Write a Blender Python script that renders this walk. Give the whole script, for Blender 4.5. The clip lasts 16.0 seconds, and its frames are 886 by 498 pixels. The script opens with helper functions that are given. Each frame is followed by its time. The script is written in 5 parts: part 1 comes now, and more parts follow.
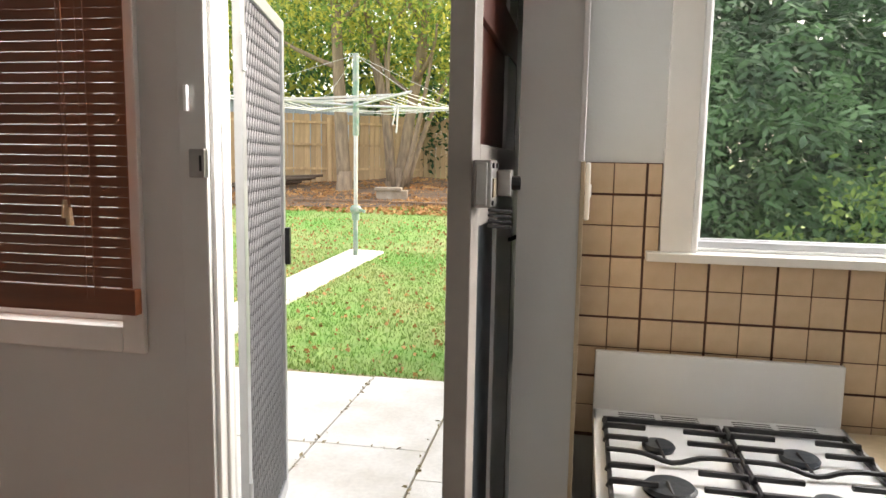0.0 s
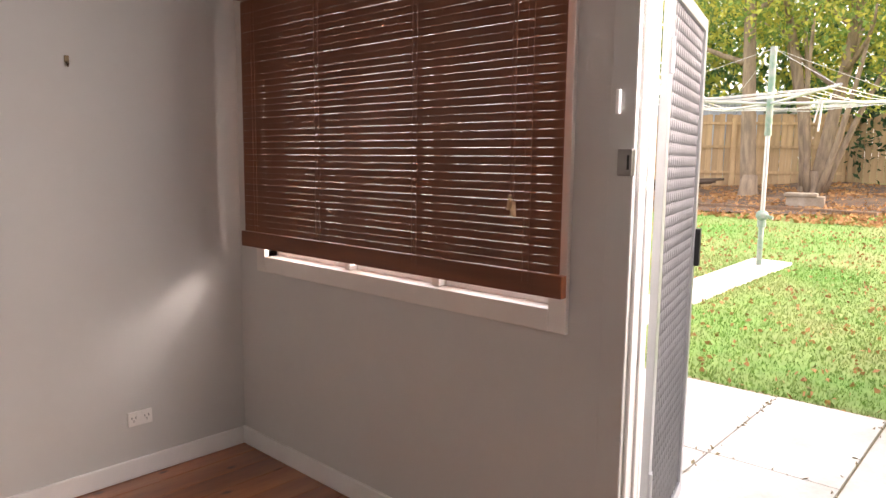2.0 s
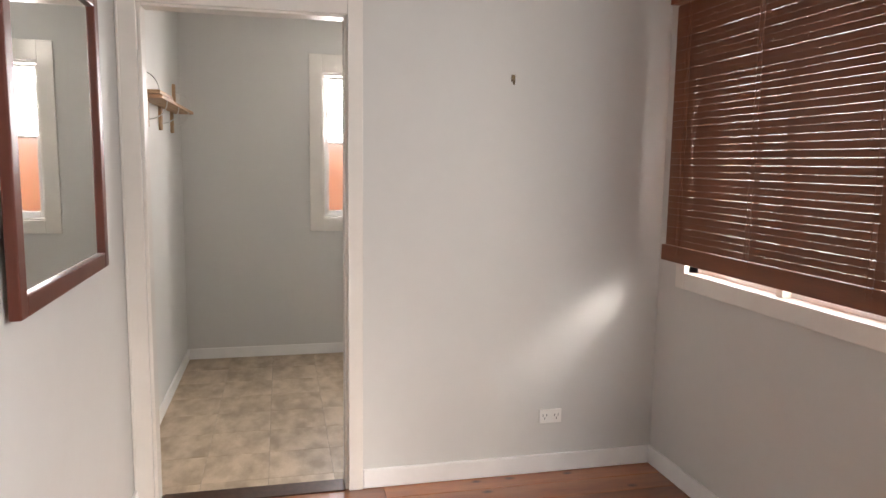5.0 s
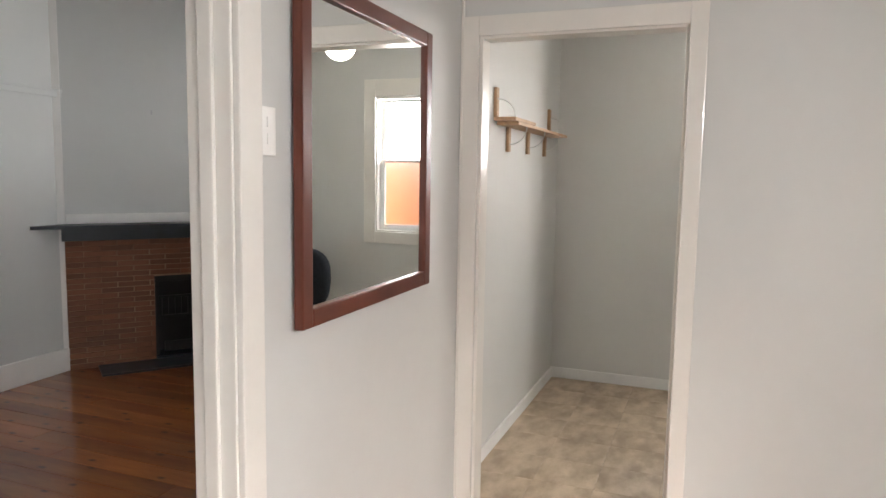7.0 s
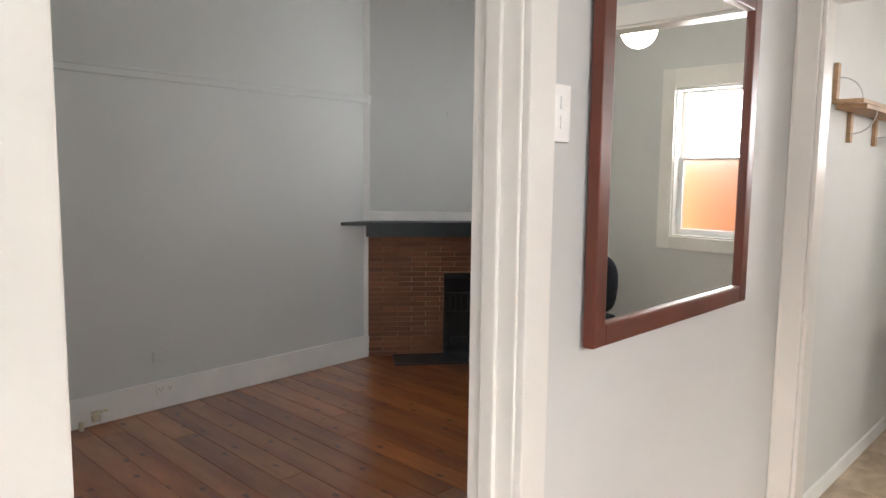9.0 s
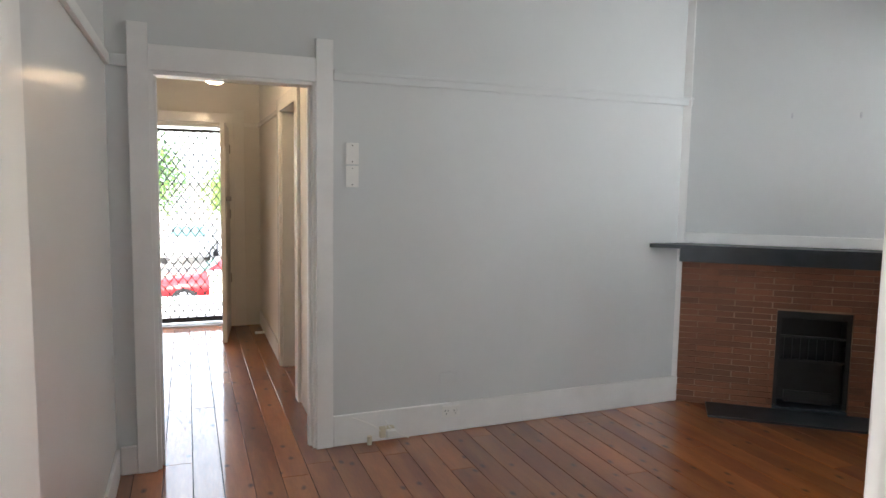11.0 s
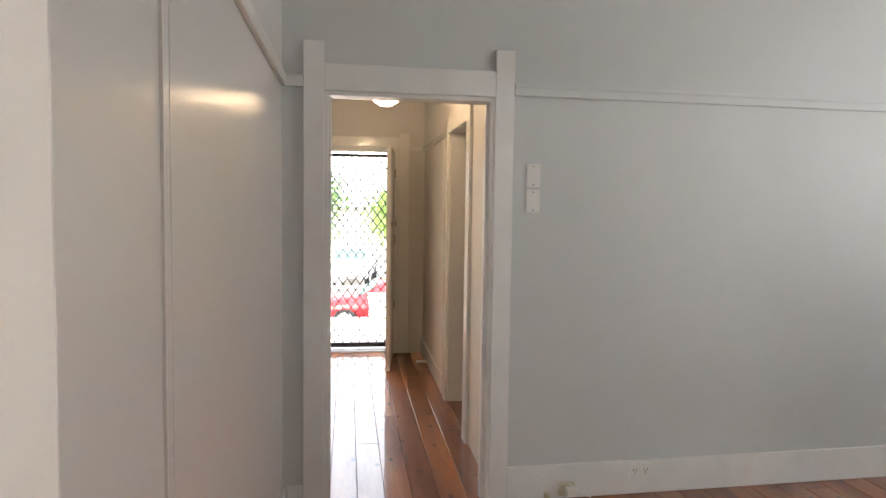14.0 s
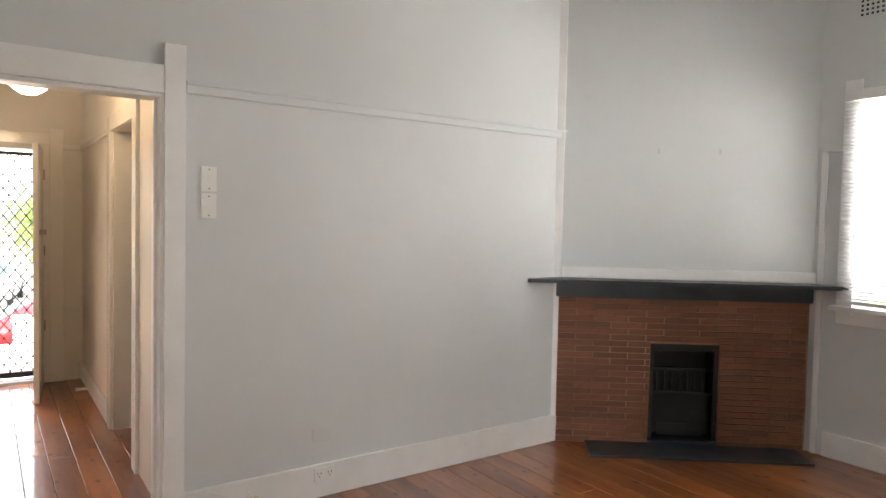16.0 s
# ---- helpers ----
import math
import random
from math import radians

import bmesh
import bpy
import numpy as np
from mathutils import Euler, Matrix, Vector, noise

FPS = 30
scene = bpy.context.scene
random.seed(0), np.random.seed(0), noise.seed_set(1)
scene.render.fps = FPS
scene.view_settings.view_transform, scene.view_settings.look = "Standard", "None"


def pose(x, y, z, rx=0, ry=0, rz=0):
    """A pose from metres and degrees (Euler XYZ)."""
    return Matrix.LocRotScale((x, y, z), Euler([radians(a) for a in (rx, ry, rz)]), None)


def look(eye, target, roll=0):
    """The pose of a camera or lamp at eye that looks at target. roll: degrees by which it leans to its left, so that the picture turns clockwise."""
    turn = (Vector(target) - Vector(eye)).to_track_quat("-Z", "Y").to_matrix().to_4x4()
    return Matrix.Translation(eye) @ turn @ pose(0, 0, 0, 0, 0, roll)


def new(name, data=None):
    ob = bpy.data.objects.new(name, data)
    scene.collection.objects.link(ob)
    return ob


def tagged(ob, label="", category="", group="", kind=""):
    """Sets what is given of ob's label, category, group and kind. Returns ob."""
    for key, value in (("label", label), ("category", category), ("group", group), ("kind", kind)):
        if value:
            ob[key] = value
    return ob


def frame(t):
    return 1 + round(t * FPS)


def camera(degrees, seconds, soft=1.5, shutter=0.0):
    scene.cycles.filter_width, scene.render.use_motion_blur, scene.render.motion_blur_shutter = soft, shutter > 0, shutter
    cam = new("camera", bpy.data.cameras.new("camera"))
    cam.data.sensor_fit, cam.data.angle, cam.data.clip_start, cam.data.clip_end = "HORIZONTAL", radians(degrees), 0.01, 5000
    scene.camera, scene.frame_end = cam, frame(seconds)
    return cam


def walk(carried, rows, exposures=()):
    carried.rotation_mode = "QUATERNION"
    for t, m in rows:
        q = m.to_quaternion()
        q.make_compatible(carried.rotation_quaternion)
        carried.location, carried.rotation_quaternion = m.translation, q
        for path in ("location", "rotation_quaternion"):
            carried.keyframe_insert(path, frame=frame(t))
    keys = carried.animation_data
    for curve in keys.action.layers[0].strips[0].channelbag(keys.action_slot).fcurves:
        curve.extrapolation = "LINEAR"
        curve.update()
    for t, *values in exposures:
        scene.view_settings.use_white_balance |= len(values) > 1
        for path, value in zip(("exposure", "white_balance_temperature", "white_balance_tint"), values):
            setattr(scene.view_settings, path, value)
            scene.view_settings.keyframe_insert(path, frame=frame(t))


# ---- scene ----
cam = camera(65.1, 16.0)
EXPOSURES = [(0.0, 0.95, 7200, 14), (1.0, 1.05, 7300, 18), (2.0, 1.22, 7450, 25), (3.5, 1.8, 7400, 23), (6.0, 1.68, 6900, 14), (8.0, 1.8, 6900, 13), (10.5, 2.12, 6600, 12), (11.5, 2.4, 6350, 11), (13.0, 2.3, 6900, 14), (14.5, 2.35, 6900, 14), (16.0, 2.6, 7100, 15)]
PATH = [
    (0, (0.206, 0.277, 1.501), (-0.183, 2.223, 1.252), 1.0),
    (0.5, (0.197, 0.243, 1.506), (-0.459, 2.115, 1.25), 1.1),
    (1, (0.193, 0.208, 1.518), (-0.71, 1.972, 1.248), 0.8),
    (1.5, (0.177, 0.182, 1.498), (-0.954, 1.811, 1.236), 0.7),
    (2, (0.168, 0.164, 1.487), (-1.18, 1.62, 1.232), 0.7),
    (2.5, (0.153, 0.138, 1.488), (-1.374, 1.403, 1.229), 0.6),
    (3, (0.143, 0.081, 1.487), (-1.526, 1.152, 1.229), 0.6),
    (3.5, (0.148, 0.06, 1.478), (-1.636, 0.926, 1.223), 0.7),
    (3.7, (0.154, 0.063, 1.468), (-1.671, 0.841, 1.218), 0.7),
    (5.8, (-0.013, 0.401, 1.517), (-1.994, 0.484, 1.259), 0.9),
    (6, (-0.039, 0.448, 1.522), (-2.021, 0.376, 1.262), 0.9),
    (6.5, (-0.097, 0.567, 1.545), (-2.04, 0.162, 1.303), 0.8),
    (7, (-0.131, 0.622, 1.532), (-1.986, -0.095, 1.319), 0.9),
    (7.5, (-0.14, 0.634, 1.517), (-1.876, -0.338, 1.309), 0.8),
    (8, (-0.164, 0.624, 1.509), (-1.775, -0.542, 1.299), 0.9),
    (8.2, (-0.187, 0.604, 1.496), (-1.754, -0.623, 1.288), 0.9),
    (10.3, (-0.644, 0.151, 1.52), (-1.732, -1.514, 1.306), 0.9),
    (10.5, (-0.671, 0.126, 1.522), (-1.655, -1.603, 1.314), 1.0),
    (10.6, (-0.688, 0.128, 1.524), (-1.606, -1.636, 1.316), 0.8),
    (11, (-0.713, 0.028, 1.519), (-1.403, -1.839, 1.324), 0.9),
    (11.5, (-0.724, -0.091, 1.521), (-1.223, -2.019, 1.335), 0.8),
    (12, (-0.725, -0.181, 1.53), (-1.111, -2.135, 1.345), 0.9),
    (12.5, (-0.72, -0.255, 1.527), (-0.99, -2.228, 1.343), 0.8),
    (13, (-0.68, -0.326, 1.525), (-0.873, -2.307, 1.343), 0.8),
    (13.5, (-0.662, -0.368, 1.518), (-0.861, -2.35, 1.361), 0.8),
    (14, (-0.659, -0.397, 1.521), (-0.932, -2.374, 1.388), 0.8),
    (14.5, (-0.674, -0.407, 1.511), (-1.08, -2.362, 1.397), 1.0),
    (15, (-0.693, -0.414, 1.505), (-1.319, -2.31, 1.398), 1.1),
    (15.5, (-0.69, -0.415, 1.504), (-1.578, -2.204, 1.402), 1.2),
    (16, (-0.685, -0.422, 1.497), (-1.79, -2.088, 1.41), 1.2),
]
walk(cam, [(t, look(e, g, r)) for t, e, g, r in PATH], EXPOSURES)

# ---- world and sun ----
world = bpy.data.worlds.new("world")
scene.world = world
world.use_nodes = True
wn = world.node_tree.nodes
sky = wn.new("ShaderNodeTexSky")
sky.sky_type, sky.sun_disc = "NISHITA", False
sky.sun_elevation, sky.sun_rotation = radians(25.6), radians(50)
sky.dust_density, sky.air_density = 3.0, 1.0
world.node_tree.links.new(sky.outputs[0], wn["Background"].inputs[0])
wn["Background"].inputs[1].default_value = 0.15

# thin high haze whitens the whole sky
haze = world.node_tree.nodes.new("ShaderNodeBackground")
haze.inputs["Color"].default_value, haze.inputs["Strength"].default_value = (0.95, 0.98, 1.0, 1), 0.85
both = world.node_tree.nodes.new("ShaderNodeAddShader")
sky_out = world.node_tree.nodes["World Output"].inputs["Surface"]
world.node_tree.links.new(sky_out.links[0].from_socket, both.inputs[0])
world.node_tree.links.new(haze.outputs[0], both.inputs[1])
world.node_tree.links.new(both.outputs[0], sky_out)
sun = bpy.data.lights.new("sun", "SUN")
sun.energy, sun.angle, sun.color = 2.9, radians(24), (1.0, 0.99, 0.98)
sun_ob = new("sun", sun)
sun_ob.matrix_world = look((1.2, 1.0, 0.75), (0, 0, 0))


def window_light(name, m, w, h, power, color=(0.95, 0.98, 1.0), spread=180):
    """The sky's light in a window's opening."""
    lamp = bpy.data.lights.new(name, "AREA")
    lamp.shape, lamp.size, lamp.size_y, lamp.energy, lamp.color = "RECTANGLE", w, h, power, color
    lamp.spread = radians(spread)
    ob = new(name, lamp)
    ob.matrix_world = m
    return ob


# ---- materials ----
def material(name, color, rough=0.6, metal=0.0, var=0.08, scale=6.0, bump=0.0, bump_scale=60.0, spec=0.5, stretch=None, color2=None, fine=0.04, rnd=0.0, coat=0.0):
    m = bpy.data.materials.new(name)
    m.use_nodes = True
    n, l = m.node_tree.nodes, m.node_tree.links
    b = n["Principled BSDF"]
    b.inputs["Roughness"].default_value = rough
    b.inputs["Metallic"].default_value = metal
    b.inputs["Specular IOR Level"].default_value = spec
    b.inputs["Coat Weight"].default_value = coat
    b.inputs["Coat Roughness"].default_value = 0.09
    tc = n.new("ShaderNodeTexCoord")
    vec = tc.outputs["Object"]
    if stretch:
        mp = n.new("ShaderNodeMapping")
        mp.inputs["Scale"].default_value = stretch
        l.new(vec, mp.inputs[0])
        vec = mp.outputs[0]
    big = n.new("ShaderNodeTexNoise")
    big.inputs["Scale"].default_value, big.inputs["Detail"].default_value = scale, 5
    l.new(vec, big.inputs["Vector"])
    small = n.new("ShaderNodeTexNoise")
    small.inputs["Scale"].default_value, small.inputs["Detail"].default_value = scale * 14, 3
    l.new(vec, small.inputs["Vector"])
    c2 = color2 or tuple(c * (1 - 2 * var) for c in color)
    ramp = n.new("ShaderNodeMix")
    ramp.data_type = "RGBA"
    ramp.inputs[6].default_value = (*color, 1)
    ramp.inputs[7].default_value = (*c2, 1)
    mr = n.new("ShaderNodeMapRange")
    mr.inputs[1].default_value, mr.inputs[2].default_value = 0.35, 0.65
    l.new(big.outputs[0], mr.inputs[0])
    l.new(mr.outputs[0], ramp.inputs[0])
    hs = n.new("ShaderNodeHueSaturation")
    l.new(ramp.outputs[2], hs.inputs["Color"])
    add = n.new("ShaderNodeMath")
    add.operation = "MULTIPLY_ADD"
    add.inputs[1].default_value, add.inputs[2].default_value = fine * 2, 1 - fine
    l.new(small.outputs[0], add.inputs[0])
    val = add.outputs[0]
    if rnd:
        oi = n.new("ShaderNodeObjectInfo")
        r = n.new("ShaderNodeMath")
        r.operation = "MULTIPLY_ADD"
        r.inputs[1].default_value, r.inputs[2].default_value = rnd, 1 - rnd / 2
        l.new(oi.outputs["Random"], r.inputs[0])
        mu = n.new("ShaderNodeMath")
        mu.operation = "MULTIPLY"
        l.new(val, mu.inputs[0])
        l.new(r.outputs[0], mu.inputs[1])
        val = mu.outputs[0]
    l.new(val, hs.inputs["Value"])
    l.new(hs.outputs[0], b.inputs["Base Color"])
    rr = n.new("ShaderNodeMath")
    rr.operation = "MULTIPLY_ADD"
    rr.inputs[1].default_value, rr.inputs[2].default_value = 0.15, rough - 0.075
    l.new(big.outputs[0], rr.inputs[0])
    l.new(rr.outputs[0], b.inputs["Roughness"])
    if bump:
        bs = n.new("ShaderNodeTexNoise")
        bs.inputs["Scale"].default_value, bs.inputs["Detail"].default_value = bump_scale, 4
        l.new(vec, bs.inputs["Vector"])
        bp = n.new("ShaderNodeBump")
        bp.inputs["Strength"].default_value, bp.inputs["Distance"].default_value = bump, 0.01
        l.new(bs.outputs[0], bp.inputs["Height"])
        l.new(bp.outputs[0], b.inputs["Normal"])
    return m


def emitter(name, color, strength):
    m = bpy.data.materials.new(name)
    m.use_nodes = True
    b = m.node_tree.nodes["Principled BSDF"]
    b.inputs["Base Color"].default_value = (*color, 1)
    b.inputs["Emission Color"].default_value = (*color, 1)
    b.inputs["Emission Strength"].default_value = strength
    return m


def glass(name, color=(1, 1, 1), rough=0.0):
    m = bpy.data.materials.new(name)
    m.use_nodes = True
    b = m.node_tree.nodes["Principled BSDF"]
    b.inputs["Base Color"].default_value = (*color, 1)
    b.inputs["Roughness"].default_value = rough
    b.inputs["Transmission Weight"].default_value = 1.0
    b.inputs["IOR"].default_value = 1.45 if rough < 0.1 else 1.2
    return m


M_WALL = material("wall_paint", (0.64, 0.64, 0.62), 0.62, var=0.02, scale=1.5, bump=0.04, bump_scale=120, fine=0.015)
M_LOUNGE = material("lounge_paint", (0.68, 0.70, 0.70), 0.5, var=0.025, scale=1.2, bump=0.05, bump_scale=40, fine=0.015)
M_GLOSS = material("gloss_paint", (0.84, 0.82, 0.79), 0.36, coat=1.0, var=0.02, scale=1.0, bump=0.015, bump_scale=9, fine=0.01)
M_GLOSS.node_tree.nodes["Principled BSDF"].inputs["Coat Roughness"].default_value = 0.22
M_GLOSS.node_tree.nodes["Principled BSDF"].inputs["Coat IOR"].default_value = 1.65
M_TRIM = material("trim_paint", (0.80, 0.77, 0.72), 0.32, coat=0.5, var=0.03, scale=4, bump=0.012, bump_scale=30, fine=0.02)
M_WHITE = material("white_paint", (0.87, 0.87, 0.86), 0.35, var=0.03, scale=5, bump=0.012, bump_scale=30, fine=0.02)
M_HALL = material("hall_paint", (0.75, 0.71, 0.65), 0.5, var=0.03, scale=2, bump=0.02, bump_scale=60, fine=0.02)
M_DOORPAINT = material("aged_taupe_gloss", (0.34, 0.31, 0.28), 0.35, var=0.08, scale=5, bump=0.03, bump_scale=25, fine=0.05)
M_CEIL = material("ceiling_paint", (0.8, 0.8, 0.78), 0.8, var=0.02, scale=2)
M_BOARD = material("pine_board", (0.38, 0.128, 0.035), 0.38, var=0.2, scale=1.3, bump=0.015, bump_scale=10, stretch=(5, 0.7, 5), color2=(0.21, 0.054, 0.013), fine=0.24, rnd=0.46, coat=0.9)

M_BOARD.node_tree.nodes["Principled BSDF"].inputs["Coat Roughness"].default_value = 0.06
M_BOARD.node_tree.nodes["Principled BSDF"].inputs["Coat IOR"].default_value = 1.6


def board_material():
    m = M_BOARD
    n, l = m.node_tree.nodes, m.node_tree.links
    oi = n.new("ShaderNodeObjectInfo")
    off = n.new("ShaderNodeVectorMath")
    off.operation = "MULTIPLY_ADD"
    off.inputs[1].default_value = (37.0, 91.0, 13.0)
    l.new(oi.outputs["Random"], off.inputs[0])
    tc = n["Texture Coordinate"]
    l.new(tc.outputs["Object"], off.inputs[2])
    l.new(off.outputs[0], n["Mapping"].inputs[0])
    # knots with a darker ring
    mp = n.new("ShaderNodeMapping")
    mp.inputs["Scale"].default_value = (5.0, 2.8, 0.0)
    l.new(off.outputs[0], mp.inputs[0])
    wob = n.new("ShaderNodeTexNoise")
    wob.inputs["Scale"].default_value = 9.0
    l.new(off.outputs[0], wob.inputs["Vector"])
    mixv = n.new("ShaderNodeVectorMath")
    mixv.operation = "MULTIPLY_ADD"
    mixv.inputs[1].default_value = (0.12, 0.12, 0.0)
    l.new(wob.outputs["Color"], mixv.inputs[0])
    l.new(mp.outputs[0], mixv.inputs[2])
    vo = n.new("ShaderNodeTexVoronoi")
    vo.inputs["Scale"].default_value = 1.0
    vo.voronoi_dimensions = "2D"
    l.new(mixv.outputs[0], vo.inputs["Vector"])
    mr = n.new("ShaderNodeMapRange")
    mr.inputs[1].default_value, mr.inputs[2].default_value, mr.inputs[3].default_value, mr.inputs[4].default_value = 0.02, 0.095, 0.95, 0.0
    l.new(vo.outputs["Distance"], mr.inputs[0])
    mk = n.new("ShaderNodeMix")
    mk.data_type = "RGBA"
    mk.inputs[7].default_value = (0.06, 0.016, 0.006, 1)
    l.new(n["Hue/Saturation/Value"].outputs[0], mk.inputs[6])
    l.new(mr.outputs[0], mk.inputs[0])
    l.new(mk.outputs[2], n["Principled BSDF"].inputs["Base Color"])


board_material()
M_GAP = material("floor_gap", (0.02, 0.012, 0.008), 0.8)
M_KNOT = material("pine_knot", (0.06, 0.02, 0.008), 0.35, var=0.2, scale=30)
M_VINYL = material("vinyl_tile", (0.58, 0.46, 0.34), 0.42, scale=5, color2=(0.34, 0.255, 0.17), fine=0.1, rnd=0.06, stretch=(1, 1.8, 1))


def shift_by_piece(m):
    """Each piece takes its own stretch of the pattern."""
    n, l = m.node_tree.nodes, m.node_tree.links
    oi = n.new("ShaderNodeObjectInfo")
    off = n.new("ShaderNodeVectorMath")
    off.operation = "MULTIPLY_ADD"
    off.inputs[1].default_value = (17.0, 53.0, 29.0)
    l.new(oi.outputs["Random"], off.inputs[0])
    l.new(n["Texture Coordinate"].outputs["Object"], off.inputs[2])
    l.new(off.outputs[0], n["Mapping"].inputs[0])


shift_by_piece(M_VINYL)
M_VSEAM = material("vinyl_seam", (0.27, 0.23, 0.18), 0.6)
M_BLIND = material("stained_slat", (0.21, 0.062, 0.023), 0.42, var=0.15, scale=3, stretch=(0.6, 6, 6), fine=0.08, rnd=0.15)
M_MIRFRAME = material("red_brown_timber", (0.14, 0.035, 0.02), 0.35, var=0.15, scale=3, stretch=(1, 1, 1), fine=0.1)
M_MIRROR = material("silvered_glass", (0.93, 0.95, 0.94), 0.0, metal=1.0, var=0.0, fine=0.0)
M_MIRROR.node_tree.nodes["Principled BSDF"].inputs["Roughness"].default_value = 0.0
for lk in list(M_MIRROR.node_tree.links):
    if lk.to_socket.name == "Roughness":
        M_MIRROR.node_tree.links.remove(lk)
M_CHROME = material("worn_chrome", (0.40, 0.38, 0.36), 0.3, metal=1.0, var=0.1, scale=20)
M_BRASS = material("dull_brass", (0.16, 0.115, 0.06), 0.5, metal=0.5, var=0.1, scale=20)
M_BLACK = material("black_iron", (0.02, 0.02, 0.022), 0.45, var=0.2, scale=20, bump=0.1)
M_ALU = material("mill_aluminium", (0.62, 0.63, 0.65), 0.38, metal=0.7, var=0.05, scale=8)
M_GRILLE = material("grey_grille", (0.17, 0.17, 0.18), 0.45, metal=0.3, var=0.08)
M_GLASS = glass("clear_glass")
M_FROST = glass("frosted_glass", (0.95, 0.96, 0.97), 0.45)
M_TILE = material("beige_tile", (0.64, 0.48, 0.33), 0.2, var=0.06, scale=12, color2=(0.55, 0.40, 0.26), fine=0.03, rnd=0.12)
M_GROUT = material("brown_grout", (0.11, 0.045, 0.026), 0.8, var=0.15, scale=30)
M_ENAMEL = material("white_enamel", (0.80, 0.81, 0.82), 0.15, var=0.02, scale=4, fine=0.01)
M_BENCH = material("laminate_bench", (0.58, 0.46, 0.30), 0.35, var=0.05, scale=60)
M_PLASTIC = material("white_plastic", (0.88, 0.87, 0.84), 0.35, var=0.02, scale=10)
M_WOOD = material("raw_pine", (0.47, 0.29, 0.16), 0.55, var=0.12, scale=5, stretch=(1, 8, 8), fine=0.1)
M_WIRE = material("pale_metal", (0.7, 0.7, 0.68), 0.4, metal=0.3)
M_SLATE = material("dark_slate", (0.035, 0.045, 0.055), 0.35, var=0.2, scale=6, bump=0.1)
M_BRICK = material("fireplace_brick", (0.235, 0.093, 0.045), 0.7, var=0.25, scale=4, bump=0.25, bump_scale=70, color2=(0.135, 0.052, 0.028), fine=0.2, rnd=0.5)
M_MORTAR = material("mortar", (0.44, 0.29, 0.20), 0.9, scale=2.6, bump=0.2, color2=(0.17, 0.08, 0.042))
M_FIRE = material("cast_iron", (0.012, 0.012, 0.013), 0.5, var=0.2, scale=12)
M_NAVY = material("navy_fabric", (0.012, 0.018, 0.03), 0.8, var=0.15, scale=40)
M_GRASS = material("lawn", (0.16, 0.32, 0.07), 0.9, scale=0.8, color2=(0.30, 0.34, 0.13), fine=0.3, bump=0.6, bump_scale=60)
M_BLADE = material("grass_blade", (0.15, 0.34, 0.06), 0.8, scale=0.8, color2=(0.31, 0.36, 0.13), fine=0.2)
M_SOIL = material("leafy_soil", (0.16, 0.10, 0.06), 0.95, scale=3, color2=(0.09, 0.06, 0.04), fine=0.4, bump=0.5, bump_scale=40)
M_MOSS = material("dry_moss", (0.30, 0.25, 0.14), 0.95, scale=8, fine=0.3)
M_LITTER = material("fallen_leaf", (0.52, 0.29, 0.11), 0.8, scale=2.5, color2=(0.33, 0.15, 0.06), fine=0.2)
M_SLAB = material("concrete_slab", (0.74, 0.72, 0.68), 0.9, scale=2.5, color2=(0.60, 0.57, 0.51), fine=0.14, bump=0.25, bump_scale=90, rnd=0.1)
M_OLDBRICK = material("mossy_brick", (0.26, 0.15, 0.09), 0.9, scale=8, color2=(0.16, 0.12, 0.08), fine=0.3)
M_OLDBLOCK = material("weathered_block", (0.40, 0.34, 0.27), 0.9, scale=5, color2=(0.28, 0.22, 0.16), fine=0.25, bump=0.3)
M_PALING = material("paling_timber", (0.52, 0.36, 0.20), 0.85, scale=2, stretch=(6, 6, 0.6), fine=0.15, rnd=0.3, color2=(0.40, 0.27, 0.15))
M_BARK = material("bark", (0.33, 0.245, 0.165), 0.95, scale=5, stretch=(3, 3, 0.6), fine=0.3, bump=0.6, bump_scale=20, color2=(0.20, 0.15, 0.11))
M_LEAF_Y = material("autumn_leaf", (0.62, 0.54, 0.10), 0.6, scale=0.8, color2=(0.40, 0.48, 0.10), fine=0.2)
# green darkened in the colour itself, standing for shade deep in the foliage
M_LEAF_SHADE = material("shade_green_leaf", (0.04, 0.10, 0.036), 0.5, scale=1.2, color2=(0.02, 0.055, 0.018), fine=0.2)
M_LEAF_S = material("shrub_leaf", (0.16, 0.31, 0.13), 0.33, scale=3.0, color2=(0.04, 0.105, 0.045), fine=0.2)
M_LEAF_L = material("light_leaf", (0.24, 0.36, 0.09), 0.5, scale=1.2, color2=(0.13, 0.24, 0.05), fine=0.2)


def translucent(m, share):
    """Thin leaves pass part of the light through."""
    n, l = m.node_tree.nodes, m.node_tree.links
    p = n["Principled BSDF"]
    t = n.new("ShaderNodeBsdfTranslucent")
    mx = n.new("ShaderNodeMixShader")
    mx.inputs[0].default_value = share
    l.new(p.inputs["Base Color"].links[0].from_socket, t.inputs["Color"])
    l.new(p.outputs[0], mx.inputs[1])
    l.new(t.outputs[0], mx.inputs[2])
    l.new(mx.outputs[0], n["Material Output"].inputs[0])


